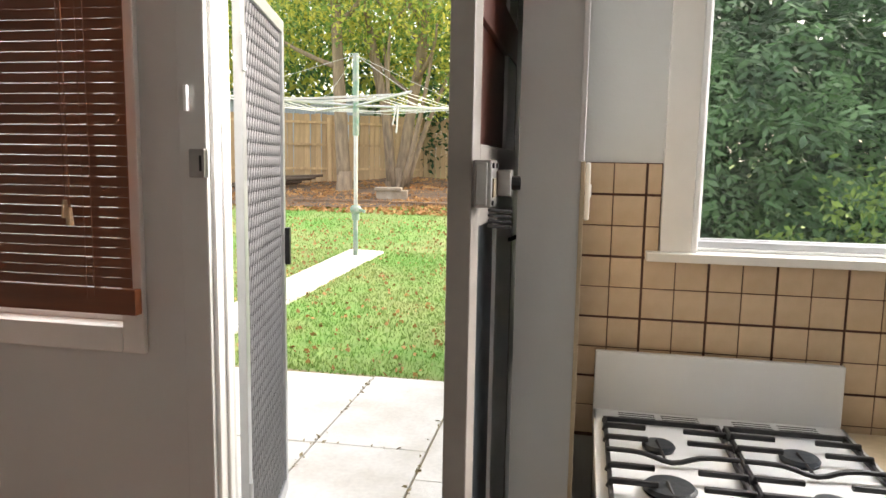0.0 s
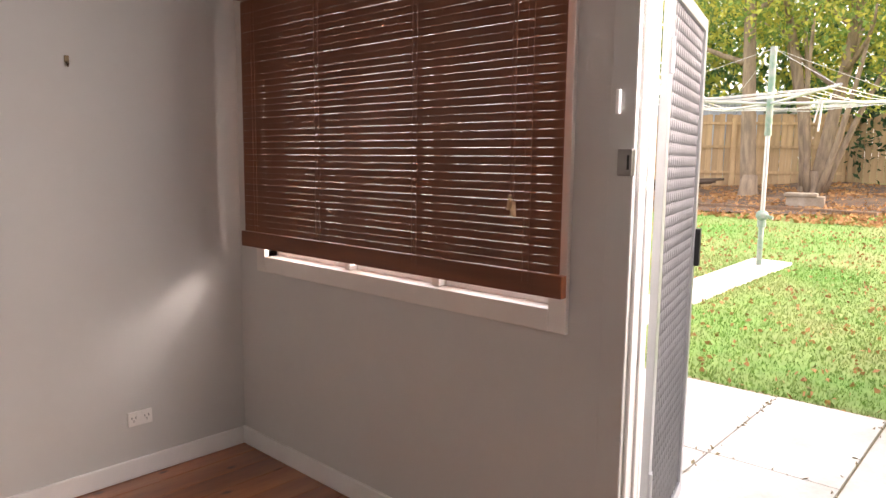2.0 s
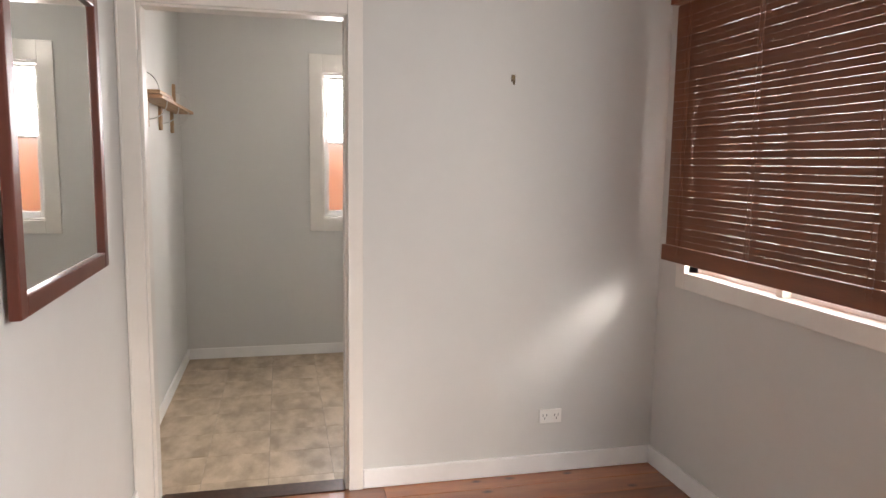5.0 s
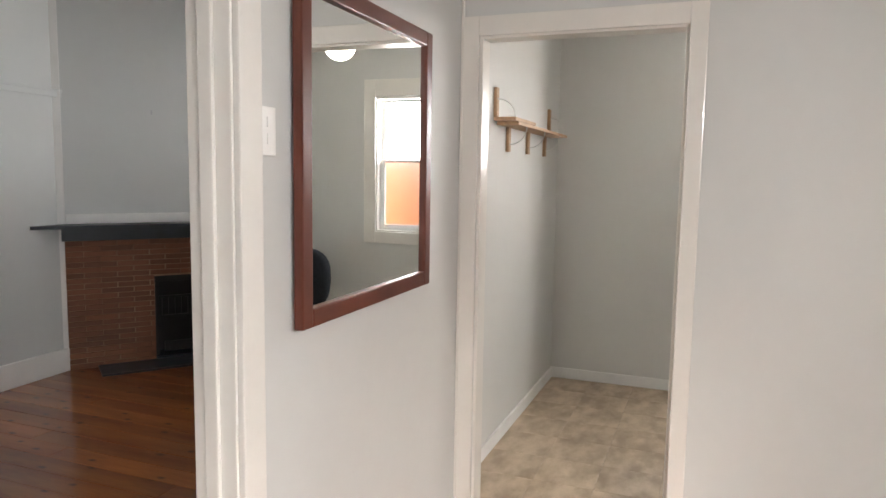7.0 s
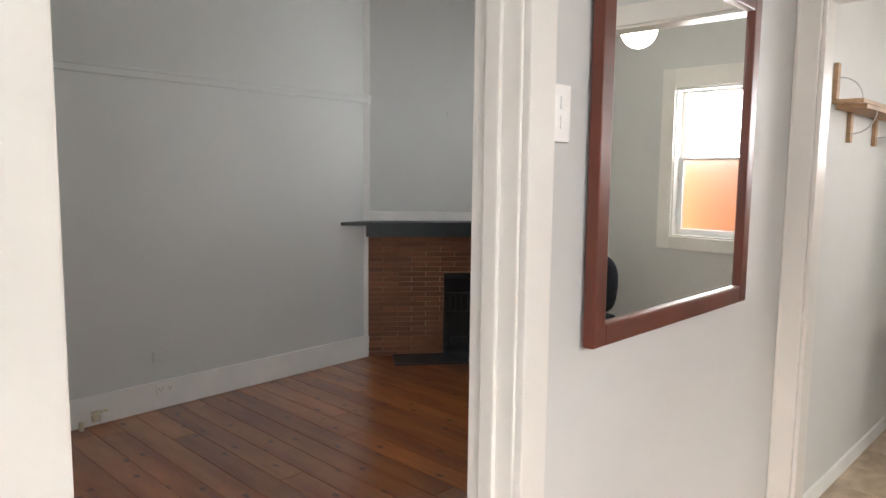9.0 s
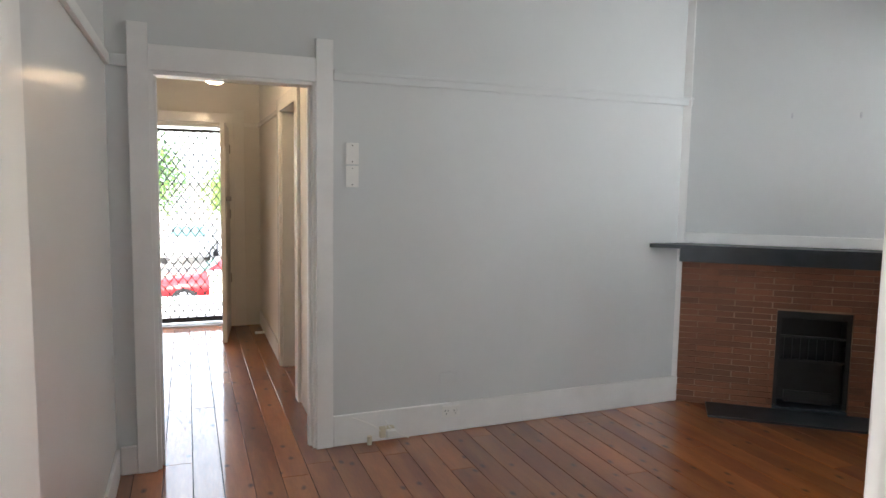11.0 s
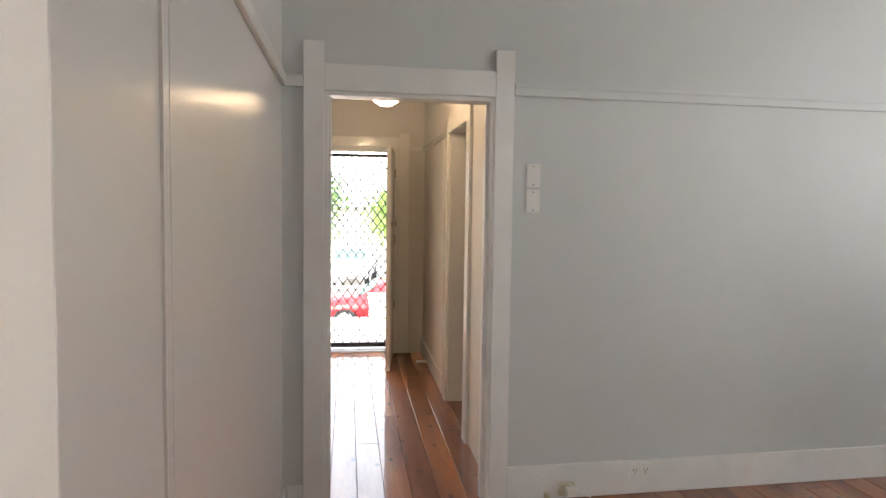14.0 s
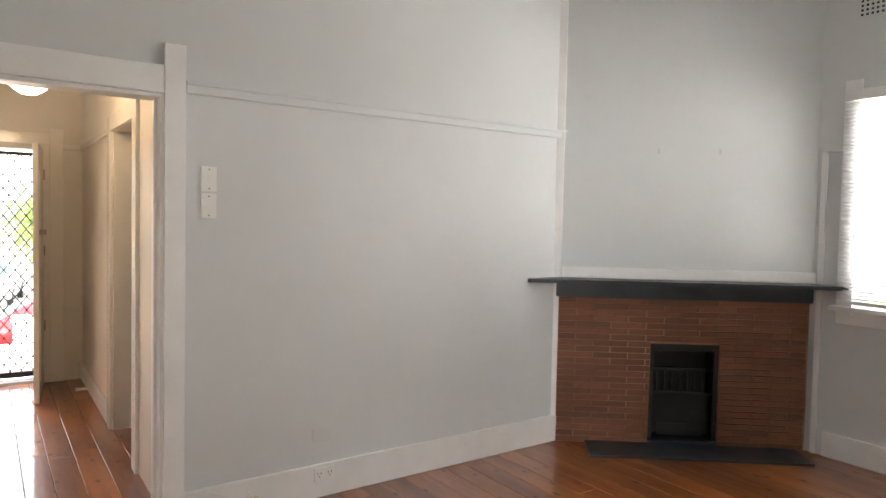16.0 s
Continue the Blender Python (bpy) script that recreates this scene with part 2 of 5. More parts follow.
for leaf_mat in (M_LEAF_Y, M_LEAF_SHADE, M_LEAF_S, M_LEAF_L):
    translucent(leaf_mat, 0.45)
M_GREENPOLE = material("green_galvanised", (0.17, 0.30, 0.22), 0.6, var=0.2, scale=14, color2=(0.35, 0.38, 0.34))
M_SHED = material("shed_iron", (0.42, 0.46, 0.50), 0.6, var=0.1, scale=4)
M_ORANGE = material("neighbour_brick", (0.55, 0.20, 0.08), 0.85, scale=6, fine=0.2)
M_RED = material("red_car_paint", (0.55, 0.02, 0.025), 0.25, var=0.02, coat=0.5)
M_RUBBER = material("tyre_rubber", (0.02, 0.02, 0.02), 0.85)
M_ASPHALT = material("asphalt", (0.16, 0.16, 0.16), 0.95, scale=3, fine=0.2)
M_PORCH = material("pale_concrete", (0.62, 0.60, 0.57), 0.9, scale=3, fine=0.1)


# ---- mesh tools ----
def box(bm, x0, x1, y0, y1, z0, z1, m=None, bev=0.0):
    mm = Matrix.Translation(((x0 + x1) / 2, (y0 + y1) / 2, (z0 + z1) / 2)) @ Matrix.Diagonal((abs(x1 - x0), abs(y1 - y0), abs(z1 - z0), 1))
    r = bmesh.ops.create_cube(bm, size=1.0, matrix=mm)
    vs = r["verts"]
    if bev:
        es = list({e for v in vs for e in v.link_edges})
        out = bmesh.ops.bevel(bm, geom=es, offset=bev, segments=2, affect="EDGES", profile=0.6)
        vs = list({v for f in out["faces"] for v in f.verts} | {v for v in vs if v.is_valid})
    if m is not None:
        bmesh.ops.transform(bm, matrix=m, verts=vs)
    return vs


def rod(bm, a, b, r, r2=None, seg=10, m=None):
    a, b = Vector(a), Vector(b)
    d = b - a
    mm = Matrix.Translation((a + b) / 2) @ d.to_track_quat("Z", "Y").to_matrix().to_4x4()
    if m is not None:
        mm = m @ mm
    return bmesh.ops.create_cone(bm, cap_ends=True, segments=seg, radius1=r, radius2=r if r2 is None else r2, depth=d.length, matrix=mm)["verts"]


def ball(bm, c, r, sx=1, sy=1, sz=1, m=None, u=16, v=10):
    mm = Matrix.Translation(c) @ Matrix.Diagonal((sx, sy, sz, 1))
    if m is not None:
        mm = m @ mm
    return bmesh.ops.create_uvsphere(bm, u_segments=u, v_segments=v, radius=r, matrix=mm)["verts"]


def sweep(bm, pts, radii, seg=9):
    """A tapered round limb along the points, closed at both ends."""
    rings = []
    for i, p in enumerate(pts):
        d = (pts[min(i + 1, len(pts) - 1)] - pts[max(i - 1, 0)]).normalized()
        q = d.to_track_quat("Z", "Y")
        rings.append([bm.verts.new(p + q @ Vector((math.cos(2 * math.pi * k / seg), math.sin(2 * math.pi * k / seg), 0)) * radii[i]) for k in range(seg)])
    for a, b in zip(rings, rings[1:]):
        for k in range(seg):
            j = (k + 1) % seg
            bm.faces.new((a[k], a[j], b[j], b[k]))
    bm.faces.new(rings[0][::-1])
    bm.faces.new(rings[-1])


def part(name, bm, mat, parent=None, label="", smooth=False):
    me = bpy.data.meshes.new(name)
    bm.to_mesh(me)
    bm.free()
    me.materials.append(mat)
    if smooth:
        for p in me.polygons:
            p.use_smooth = True
    ob = new(name, me)
    if parent:
        ob.parent = parent
    if label:
        ob["label"] = label
    return ob


def boxes(name, mat, items, parent=None, label="", bev=0.0, m=None):
    bm = bmesh.new()
    for it in items:
        box(bm, *it, m=m, bev=bev)
    return part(name, bm, mat, parent, label)


def thing(name, label, category, group="", kind="", at=None):
    ob = new(name)
    ob.empty_display_size = 0.1
    if at is not None:
        ob.matrix_world = at
    return tagged(ob, label, category, group, kind)


def setting(ob, label="", category=""):
    return tagged(ob, label, category, "", "structure")


# ---- the plan ----
BY = 2.035          # back wall, room side
LX = -2.968          # wall with the nook's doorway
NY = -0.47          # side wall of the nook
MY = -0.40          # wall with the mirror
NX = -5.29          # far wall of the nook
JL, JR = -0.61, -1.438   # opening into the lounge
WL = -0.354         # lounge wall beside the opening
RX = -5.26          # lounge wall with the window
CD, CL = 2.62, 3.05  # ceilings
FAR = Matrix.Translation((WL, -3.735, 0)) @ Matrix.Rotation(math.atan(0.046), 4, "Z")  # far lounge wall: -x along it, +y into the room
FP0, FP1 = Vector((-3.907, -3.896, 0)), Vector((RX, -2.855, 0))
FPL = (FP1 - FP0).length
ft = (FP1 - FP0).normalized()
FIRE = Matrix.Translation(FP0) @ Matrix.Rotation(math.atan2(ft.y, ft.x), 4, "Z")  # +x along the breast, -y into the room
FD = -7.33          # front wall
HX = -1.42          # hall wall


# ---- daylight in the window openings ----
window_light("nook_daylight", look((NX - 0.2, 0.83, 1.9), (0, 0.83, 1.8)), 0.5, 0.5, 5.8)
window_light("lounge_daylight", look((RX - 0.03, -1.91, 1.70), (0, -1.91, 1.75)), 1.40, 1.12, 13)
window_light("dining_daylight", look((-1.9, BY + 0.16, 1.6), (-1.9, 0, 1.5)), 1.6, 1.05, 7)
window_light("kitchen_daylight", look((1.27, BY + 0.10, 1.8), (0.4, 0.7, 0.9)), 0.56, 0.8, 11, (0.84, 0.92, 1.0))
window_light("garden_door_daylight", look((-0.19, BY + 0.09, 2.0), (-2.6, 0.7, 0.9)), 0.34, 0.09, 7, spread=130)

window_light("entry_daylight", look((-0.68, FD - 0.55, 2.5), (-0.72, -4.6, 0)), 0.8, 0.5, 40, (1.0, 0.99, 0.97))


# ---- structure ----
def wall(name, mat, items, label, m=None):
    ob = boxes(name, mat, items, m=m)
    return setting(ob, label, "wall")


wall("wall_back", M_WALL, [
    (LX - 0.1, -2.72, BY, BY + 0.115, 0, CD), (-2.72, -1.08, BY, BY + 0.115, 0, 1.0), (-2.72, -1.08, BY, BY + 0.115, 2.15, CD),
    (-1.08, -0.802, BY, BY + 0.115, 0, CD), (-0.802, 0.07, BY, BY + 0.115, 2.08, CD), (0.07, 0.47, BY, BY + 0.115, 0, CD),
    (0.47, 1.75, BY, BY + 0.115, 0, 1.294), (0.47, 1.75, BY, BY + 0.115, 2.2, CD), (1.75, 2.5, BY, BY + 0.115, 0, CD)],
    "grey-cream painted back wall with garden door and two windows")
wall("wall_nook_side", M_WALL, [
    (LX - 0.1, LX, MY, -0.321, 0, CD), (LX - 0.1, LX, -0.321, 0.51, 2.115, CD), (LX - 0.1, LX, 0.51, BY, 0, CD)],
    "pale grey painted wall with a doorway to the nook")
wall("wall_mirror", M_WALL, [
    (LX - 0.1, JR - 0.02, MY - 0.105, MY, 0, CD), (JR - 0.02, JL + 0.02, MY - 0.105, MY, 2.08, CD), (JL + 0.02, 2.5, MY - 0.105, MY, 0, CD)],
    "pale grey painted wall with an opening to the lounge")
wall("wall_lounge_upper", M_LOUNGE, [(RX - 0.1, 0.4, MY - 0.125, MY - 0.106, CD, CL + 0.1), (RX - 0.1, JR - 0.1, MY - 0.125, MY - 0.106, 0, CD), (JL + 0.1, 0.0, MY - 0.125, MY - 0.106, 0, CD)], "pale painted lounge wall around the opening")
wall("wall_kitchen_end", M_WALL, [(2.5, 2.6, MY, BY + 0.115, 0, CD)], "pale grey painted end wall of the kitchen")
wall("wall_nook_window", M_WALL, [
    (NX - 0.15, NX, NY - 0.05, 0.54, 0, CD), (NX - 0.15, NX, 0.54, 1.12, 0, 1.06), (NX - 0.15, NX, 0.54, 1.12, 2.15, CD), (NX - 0.15, NX, 1.12, 2.2, 0, CD)],
    "grey painted nook wall with a frosted window")
wall("wall_nook_shelf", M_WALL, [(NX - 0.1, LX - 0.1, NY - 0.05, NY, 0, CD)], "grey painted nook wall carrying the shelf")
wall("wall_nook_end", M_WALL, [(NX, LX - 0.1, 2.1, 2.2, 0, CD)], "grey painted end wall of the nook")
setting(boxes("ceiling", M_CEIL, [(NX - 0.15, 2.6, MY - 0.1, BY + 0.115, CD, CD + 0.1)]), "flat white painted ceiling of kitchen and nook", "ceiling")
wall("wall_lounge_side", M_GLOSS, [(WL, WL + 0.12, -3.9, MY - 0.105, 0, CL)], "glossy cream painted lounge wall with cover strips")
wall("wall_lounge_far", M_LOUNGE, [
    (-0.19, 0.3, -0.12, 0, 0, CL), (-1.028, -0.19, -0.12, 0, 2.04, CL), (-5.1, -1.028, -0.12, 0, 0, CL)], "pale blue-grey painted lounge wall with a doorway to the hall", FAR)
wall("wall_lounge_window", M_LOUNGE, [
    (RX - 0.2, RX, -4.2, -2.62, 0, CL), (RX - 0.2, RX, -2.62, -1.2, 0, 1.0), (RX - 0.2, RX, -2.62, -1.2, 2.28, CL), (RX - 0.2, RX, -1.2, MY - 0.1, 0, CL)],
    "pale painted lounge wall with a white blind window")
setting(boxes("ceiling_lounge", M_CEIL, [(RX - 0.2, 0.1, -4.3, MY - 0.1, CL, CL + 0.1)]), "flat white painted lounge ceiling", "ceiling")
wall("wall_chimney_breast", M_LOUNGE, [(0.0, FPL, 0.02, 0.10, 1.1, CL)], "pale painted diagonal chimney breast above the fireplace", FIRE)
HB = -3.9
wall("wall_hall_side", M_HALL, [(HX - 0.1, HX, FD, -5.6, 0, CL), (HX - 0.1, HX, -5.6, -4.75, 2.04, CL), (HX - 0.1, HX, -4.75, HB, 0, CL)], "cream painted hall wall with a bedroom doorway")
wall("wall_hall_left", M_HALL, [(-0.15, -0.05, FD, HB, 0, CL)], "cream painted hall wall")
wall("wall_front", M_HALL, [(HX - 0.1, -1.09, FD - 0.2, FD, 0, CL), (-1.09, -0.26, FD - 0.2, FD, 2.02, CL), (-0.26, 0.0, FD - 0.2, FD, 0, CL)], "cream painted front wall with the entry door")
wall("wall_bedroom", M_HALL, [(-3.5, -3.4, -7.4, HB, 0, CL), (-3.5, HX - 0.1, -7.45, -7.35, 0, CL)], "cream painted bedroom walls beyond the hall")
setting(boxes("ceiling_hall", M_CEIL, [(-3.5, 0.0, FD - 0.2, HB, CL, CL + 0.1)]), "flat white hall ceiling", "ceiling")


# ---- openings: doors and windows ----
def casing(name, mat, items, label, m=None, cat="door frame", bev=0.004):
    ob = thing(name, label, cat, kind="structure")
    for nm, it in items:
        boxes(nm, mat, [it], ob, m=m, bev=bev)
    return ob


# lounge opening
casing("door_1", M_TRIM, [
    ("architrave", (JR - 0.09, JR - 0.005, MY, MY + 0.02, 0, 2.15)), ("architrave", (JL + 0.005, JL + 0.09, MY, MY + 0.02, 0, 2.15)), ("architrave", (JR - 0.005, JL + 0.005, MY, MY + 0.019, 2.065, 2.15)),
    ("lining", (JR - 0.02, JR, MY - 0.125, MY, 0, 2.06)), ("lining", (JL, JL + 0.02, MY - 0.125, MY, 0, 2.06)), ("lining", (JR, JL, MY - 0.125, MY, 2.06, 2.08)),
    ("door_stop", (JR, JR + 0.012, MY - 0.085, MY - 0.045, 0, 2.05)), ],
    "cream painted door frame without a door leaf")
# nook doorway
casing("door_2", M_TRIM, [
    ("architrave", (LX, LX + 0.02, -0.396, -0.321, 0, 2.19)), ("architrave", (LX, LX + 0.02, 0.51, 0.575, 0, 2.19)), ("architrave", (LX, LX + 0.019, -0.321, 0.51, 2.11, 2.19)),
    ("lining", (LX - 0.1, LX, -0.323, -0.308, 0, 2.115)), ("lining", (LX - 0.1, LX, 0.497, 0.512, 0, 2.115)), ("lining", (LX - 0.1, LX, -0.308, 0.497, 2.10, 2.116))],
    "cream painted doorway frame without a door leaf")
# lounge to hall
casing("door_3", M_WHITE, [
    ("architrave", (-0.193, -0.098, 0, 0.022, 0, 2.265)), ("architrave", (-1.115, -1.02, 0, 0.022, 0, 2.265)), ("architrave", (-1.02, -0.193, 0, 0.018, 2.04, 2.165)),
    ("lining", (-0.215, -0.19, -0.13, 0, 0, 2.04)), ("lining", (-1.03, -1.005, -0.13, 0, 0, 2.04)), ("lining", (-1.005, -0.215, -0.13, 0, 2.02, 2.04)),
    ("door_stop", (-1.005, -0.99, -0.09, -0.05, 0, 2.02)), ("door_stop", (-0.23, -0.215, -0.09, -0.05, 0, 2.02))],
    "white painted door frame with raised corner posts", FAR)

# ---- floors ----
def floor_boards():
    rng = random.Random(4)
    base = setting(boxes("floor", M_GAP, [(RX - 0.2, 2.6, FD - 0.2, BY + 0.2, -0.08, -0.018)]), "varnished reddish pine floorboards with dark gaps and knots", "floor")
    w = 0.142
    x = RX
    shared = {}
    while x < 1.9:
        y = FD - rng.uniform(0, 2.0)
        while y < BY:
            ln = rng.choice((1.8, 2.4, 3.0, 3.6))
            a, b = max(y, FD - 0.15), min(y + ln, BY)
            cx = x + w / 2
            if cx < HX - 0.1:
                a = max(a, -4.0)
            if cx > 0.0:
                a = max(a, MY - 0.1)
            if cx < LX:
                b = min(b, MY - 0.1)
            if b - a > 0.15:
                key = round(b - a, 1)
                me = shared.get(key)
                if me is None:
                    bm = bmesh.new()
                    box(bm, -w / 2 + 0.0016, w / 2 - 0.0016, -0.5 * key + 0.001, 0.5 * key - 0.001, -0.018, 0.0)
                    top = [e for e in bm.edges if all(v.co.z > -0.001 for v in e.verts)]
                    bmesh.ops.bevel(bm, geom=top, offset=0.0012, segments=1, affect="EDGES")
                    me = bpy.data.meshes.new("floorboard")
                    bm.to_mesh(me)
                    bm.free()
                    me.materials.append(M_BOARD)
                    shared[key] = me
                ob = new("floorboard", me)
                ob.parent = base
                ob.matrix_basis = pose(cx, (a + b) / 2, rng.uniform(-0.0008, 0.0004)) @ Matrix.Diagonal((1, (b - a - 0.002) / (key - 0.002), 1, 1))
            y += ln
        x += w
    return base


floor_boards()
nook_floor = setting(boxes("floor_nook", M_VSEAM, [(NX, LX - 0.1, NY, 2.1, -0.02, 0.0)]), "mottled beige vinyl tile floor of the nook", "floor")


def nook_tiles():
    rng = random.Random(8)
    p = 0.305
    me = {}
    for i in range(8):
        for j in range(9):
            x0, y0 = NX + 0.012 + i * p, NY + 0.012 + j * p
            x1, y1 = min(x0 + p - 0.002, LX - 0.1), min(y0 + p - 0.002, 2.09)
            if x1 - x0 < 0.03 or y1 - y0 < 0.03:
                continue
            key = (round(x1 - x0, 3), round(y1 - y0, 3))
            if key not in me:
                bm = bmesh.new()
                box(bm, -key[0] / 2, key[0] / 2, -key[1] / 2, key[1] / 2, 0, 0.004)
                me[key] = bpy.data.meshes.new("vinyl_tile")
                bm.to_mesh(me[key])
                bm.free()
                me[key].materials.append(M_VINYL)
            ob = new("vinyl_tile", me[key])
            ob.parent = nook_floor
            ob.matrix_basis = pose((x0 + x1) / 2, (y0 + y1) / 2, rng.uniform(-0.0003, 0.0003))


nook_tiles()
setting(boxes("floor_threshold", M_KNOT, [(LX - 0.1, LX + 0.015, -0.3, 0.497, -0.02, 0.006)], bev=0.002), "dark timber threshold strip at the nook doorway", "threshold")
setting(boxes("floor_door_sill", M_TRIM, [(-0.79, 0.06, BY - 0.02, BY + 0.2, -0.06, 0.012)], bev=0.003), "worn timber sill under the garden door", "door sill")


# ---- skirtings, rails and cover strips ----
def moulding(name, mat, runs, label, cat, m=None):
    ob = thing(name, label, cat, kind="structure")
    for r in runs:
        boxes("length", mat, [r], ob, m=m, bev=0.006)
    return ob


moulding("baseboard_1", M_WHITE, [
    (LX, LX + 0.016, 0.577, BY - 0.017, 0.001, 0.092), (LX, -0.892, BY - 0.017, BY, 0.001, 0.092),
    (LX + 0.021, JR - 0.092, MY, MY + 0.016, 0.001, 0.092), (JL + 0.092, 2.5, MY, MY + 0.016, 0.001, 0.092)], "white painted low skirting boards", "skirting")
moulding("baseboard_2", M_WHITE, [(NX, LX - 0.1, NY, NY + 0.015, 0.004, 0.085), (NX, NX + 0.015, NY + 0.015, 2.1, 0.004, 0.085), (NX + 0.015, LX - 0.1, 2.085, 2.1, 0.004, 0.085)], "white painted skirting boards of the nook", "skirting")
moulding("baseboard_3", M_WHITE, [(-3.6, -1.116, 0, 0.02, 0.001, 0.18), (-0.097, -0.02, 0, 0.02, 0.001, 0.15)], "white painted tall skirting board", "skirting", FAR)
moulding("baseboard_4", M_WHITE, [(RX, RX + 0.02, -2.775, MY - 0.13, 0.001, 0.165), (WL - 0.018, WL, -3.7, MY - 0.13, 0.001, 0.15)], "white painted tall skirting boards of the lounge", "skirting")
moulding("baseboard_5", M_WHITE, [(HX, HX + 0.018, FD, -5.72, 0.001, 0.15), (-0.168, -0.15, FD, HB, 0.001, 0.15)], "cream painted hall skirting boards", "skirting")
moulding("trim_corner_bead", M_TRIM, [(LX, LX + 0.025, MY + 0.001, MY + 0.012, 0.09, CD)], "painted timber bead in the room corner", "trim")
for nm, runs, m in (("trim_picture_rail", [(-3.6, -1.116, 0, 0.022, 2.05, 2.105), (-0.097, 0.0, 0, 0.022, 2.05, 2.105)], FAR),
                    ("trim_picture_rail_side", [(WL - 0.022, WL, -3.72, MY - 0.13, 2.05, 2.105)], None),
                    ("trim_picture_rail_window", [(RX, RX + 0.022, -2.84, -2.72, 1.98, 2.03)], None),
                    ("trim_hall_rail", [(HX, HX + 0.02, FD, -5.72, 2.03, 2.07), (HX, -1.27, FD, FD + 0.02, 2.03, 2.07)], None)):
    moulding(nm, M_LOUNGE if m or "window" in nm else M_TRIM, runs, "painted timber picture rail", "picture rail", m)
for r in ((-3.6, -1.116, 0.003, 0.03, 2.09, 2.108),):
    boxes("rail_lip", M_LOUNGE, [r], bpy.data.objects["trim_picture_rail"], m=FAR, bev=0.004)
moulding("trim_cover_strip", M_GLOSS, [(WL - 0.006, WL, -1.64, -1.595, 0.15, 2.05)], "glossy painted vertical cover strip", "trim")
moulding("trim_breast_strips", M_WHITE, [(-0.03, 0.035, -0.012, 0.018, 1.12, CL), (-0.03, 0.025, -0.006, 0.018, 0, 1.08)], "white painted vertical strip beside the chimney breast", "trim", FIRE)
moulding("trim_breast_strip_end", M_WHITE, [(RX, RX + 0.018, -2.852, -2.815, 0, 1.98)], "white painted vertical strip beside the fireplace", "trim")
moulding("trim_breast_base", M_WHITE, [(0.036, FPL - 0.01, -0.008, 0.018, 1.121, 1.195)], "white painted board above the mantel", "trim", FIRE)


# ---- dining room: window with timber blind ----
def back_window():
    w = thing("window_1", "white painted timber window with frosted lower panes", "window", kind="structure")
    for nm, it in (("window_frame", (-2.79, -2.72, BY - 0.02, BY, 0.936, 2.3)), ("window_frame", (-1.08, -1.012, BY - 0.02, BY, 0.936, 2.3)),
                   ("window_sill", (-2.72, -1.08, BY - 0.02, BY, 0.936, 1.012)), ("window_head", (-2.72, -1.08, BY - 0.02, BY, 2.23, 2.3)),
                   ("lining", (-2.72, -1.08, BY, BY + 0.115, 1.0, 1.012)),
                   ("lining", (-2.735, -2.72, BY, BY + 0.115, 1.0, 2.15)), ("lining", (-1.08, -1.065, BY, BY + 0.115, 1.0, 2.15)),
                   ("mullion", (-2.15, -2.115, BY + 0.01, BY + 0.09, 1.012, 2.15)), ("mullion", (-1.63, -1.592, BY + 0.01, BY + 0.09, 1.012, 2.15))):
        boxes(nm, M_TRIM, [it], w, bev=0.004)
    for a, b in ((-2.72, -2.15), (-2.115, -1.63), (-1.592, -1.08)):
        for z0, z1 in ((1.012, 1.04), (2.12, 2.15)):
            boxes("sash_rail", M_WHITE, [(a, b, BY + 0.05, BY + 0.085, z0, z1)], w, bev=0.003)
        g = boxes("pane", M_FROST, [(a, b, BY + 0.066, BY + 0.07, 1.04, 2.12)], w)
        g.visible_shadow = False


back_window()


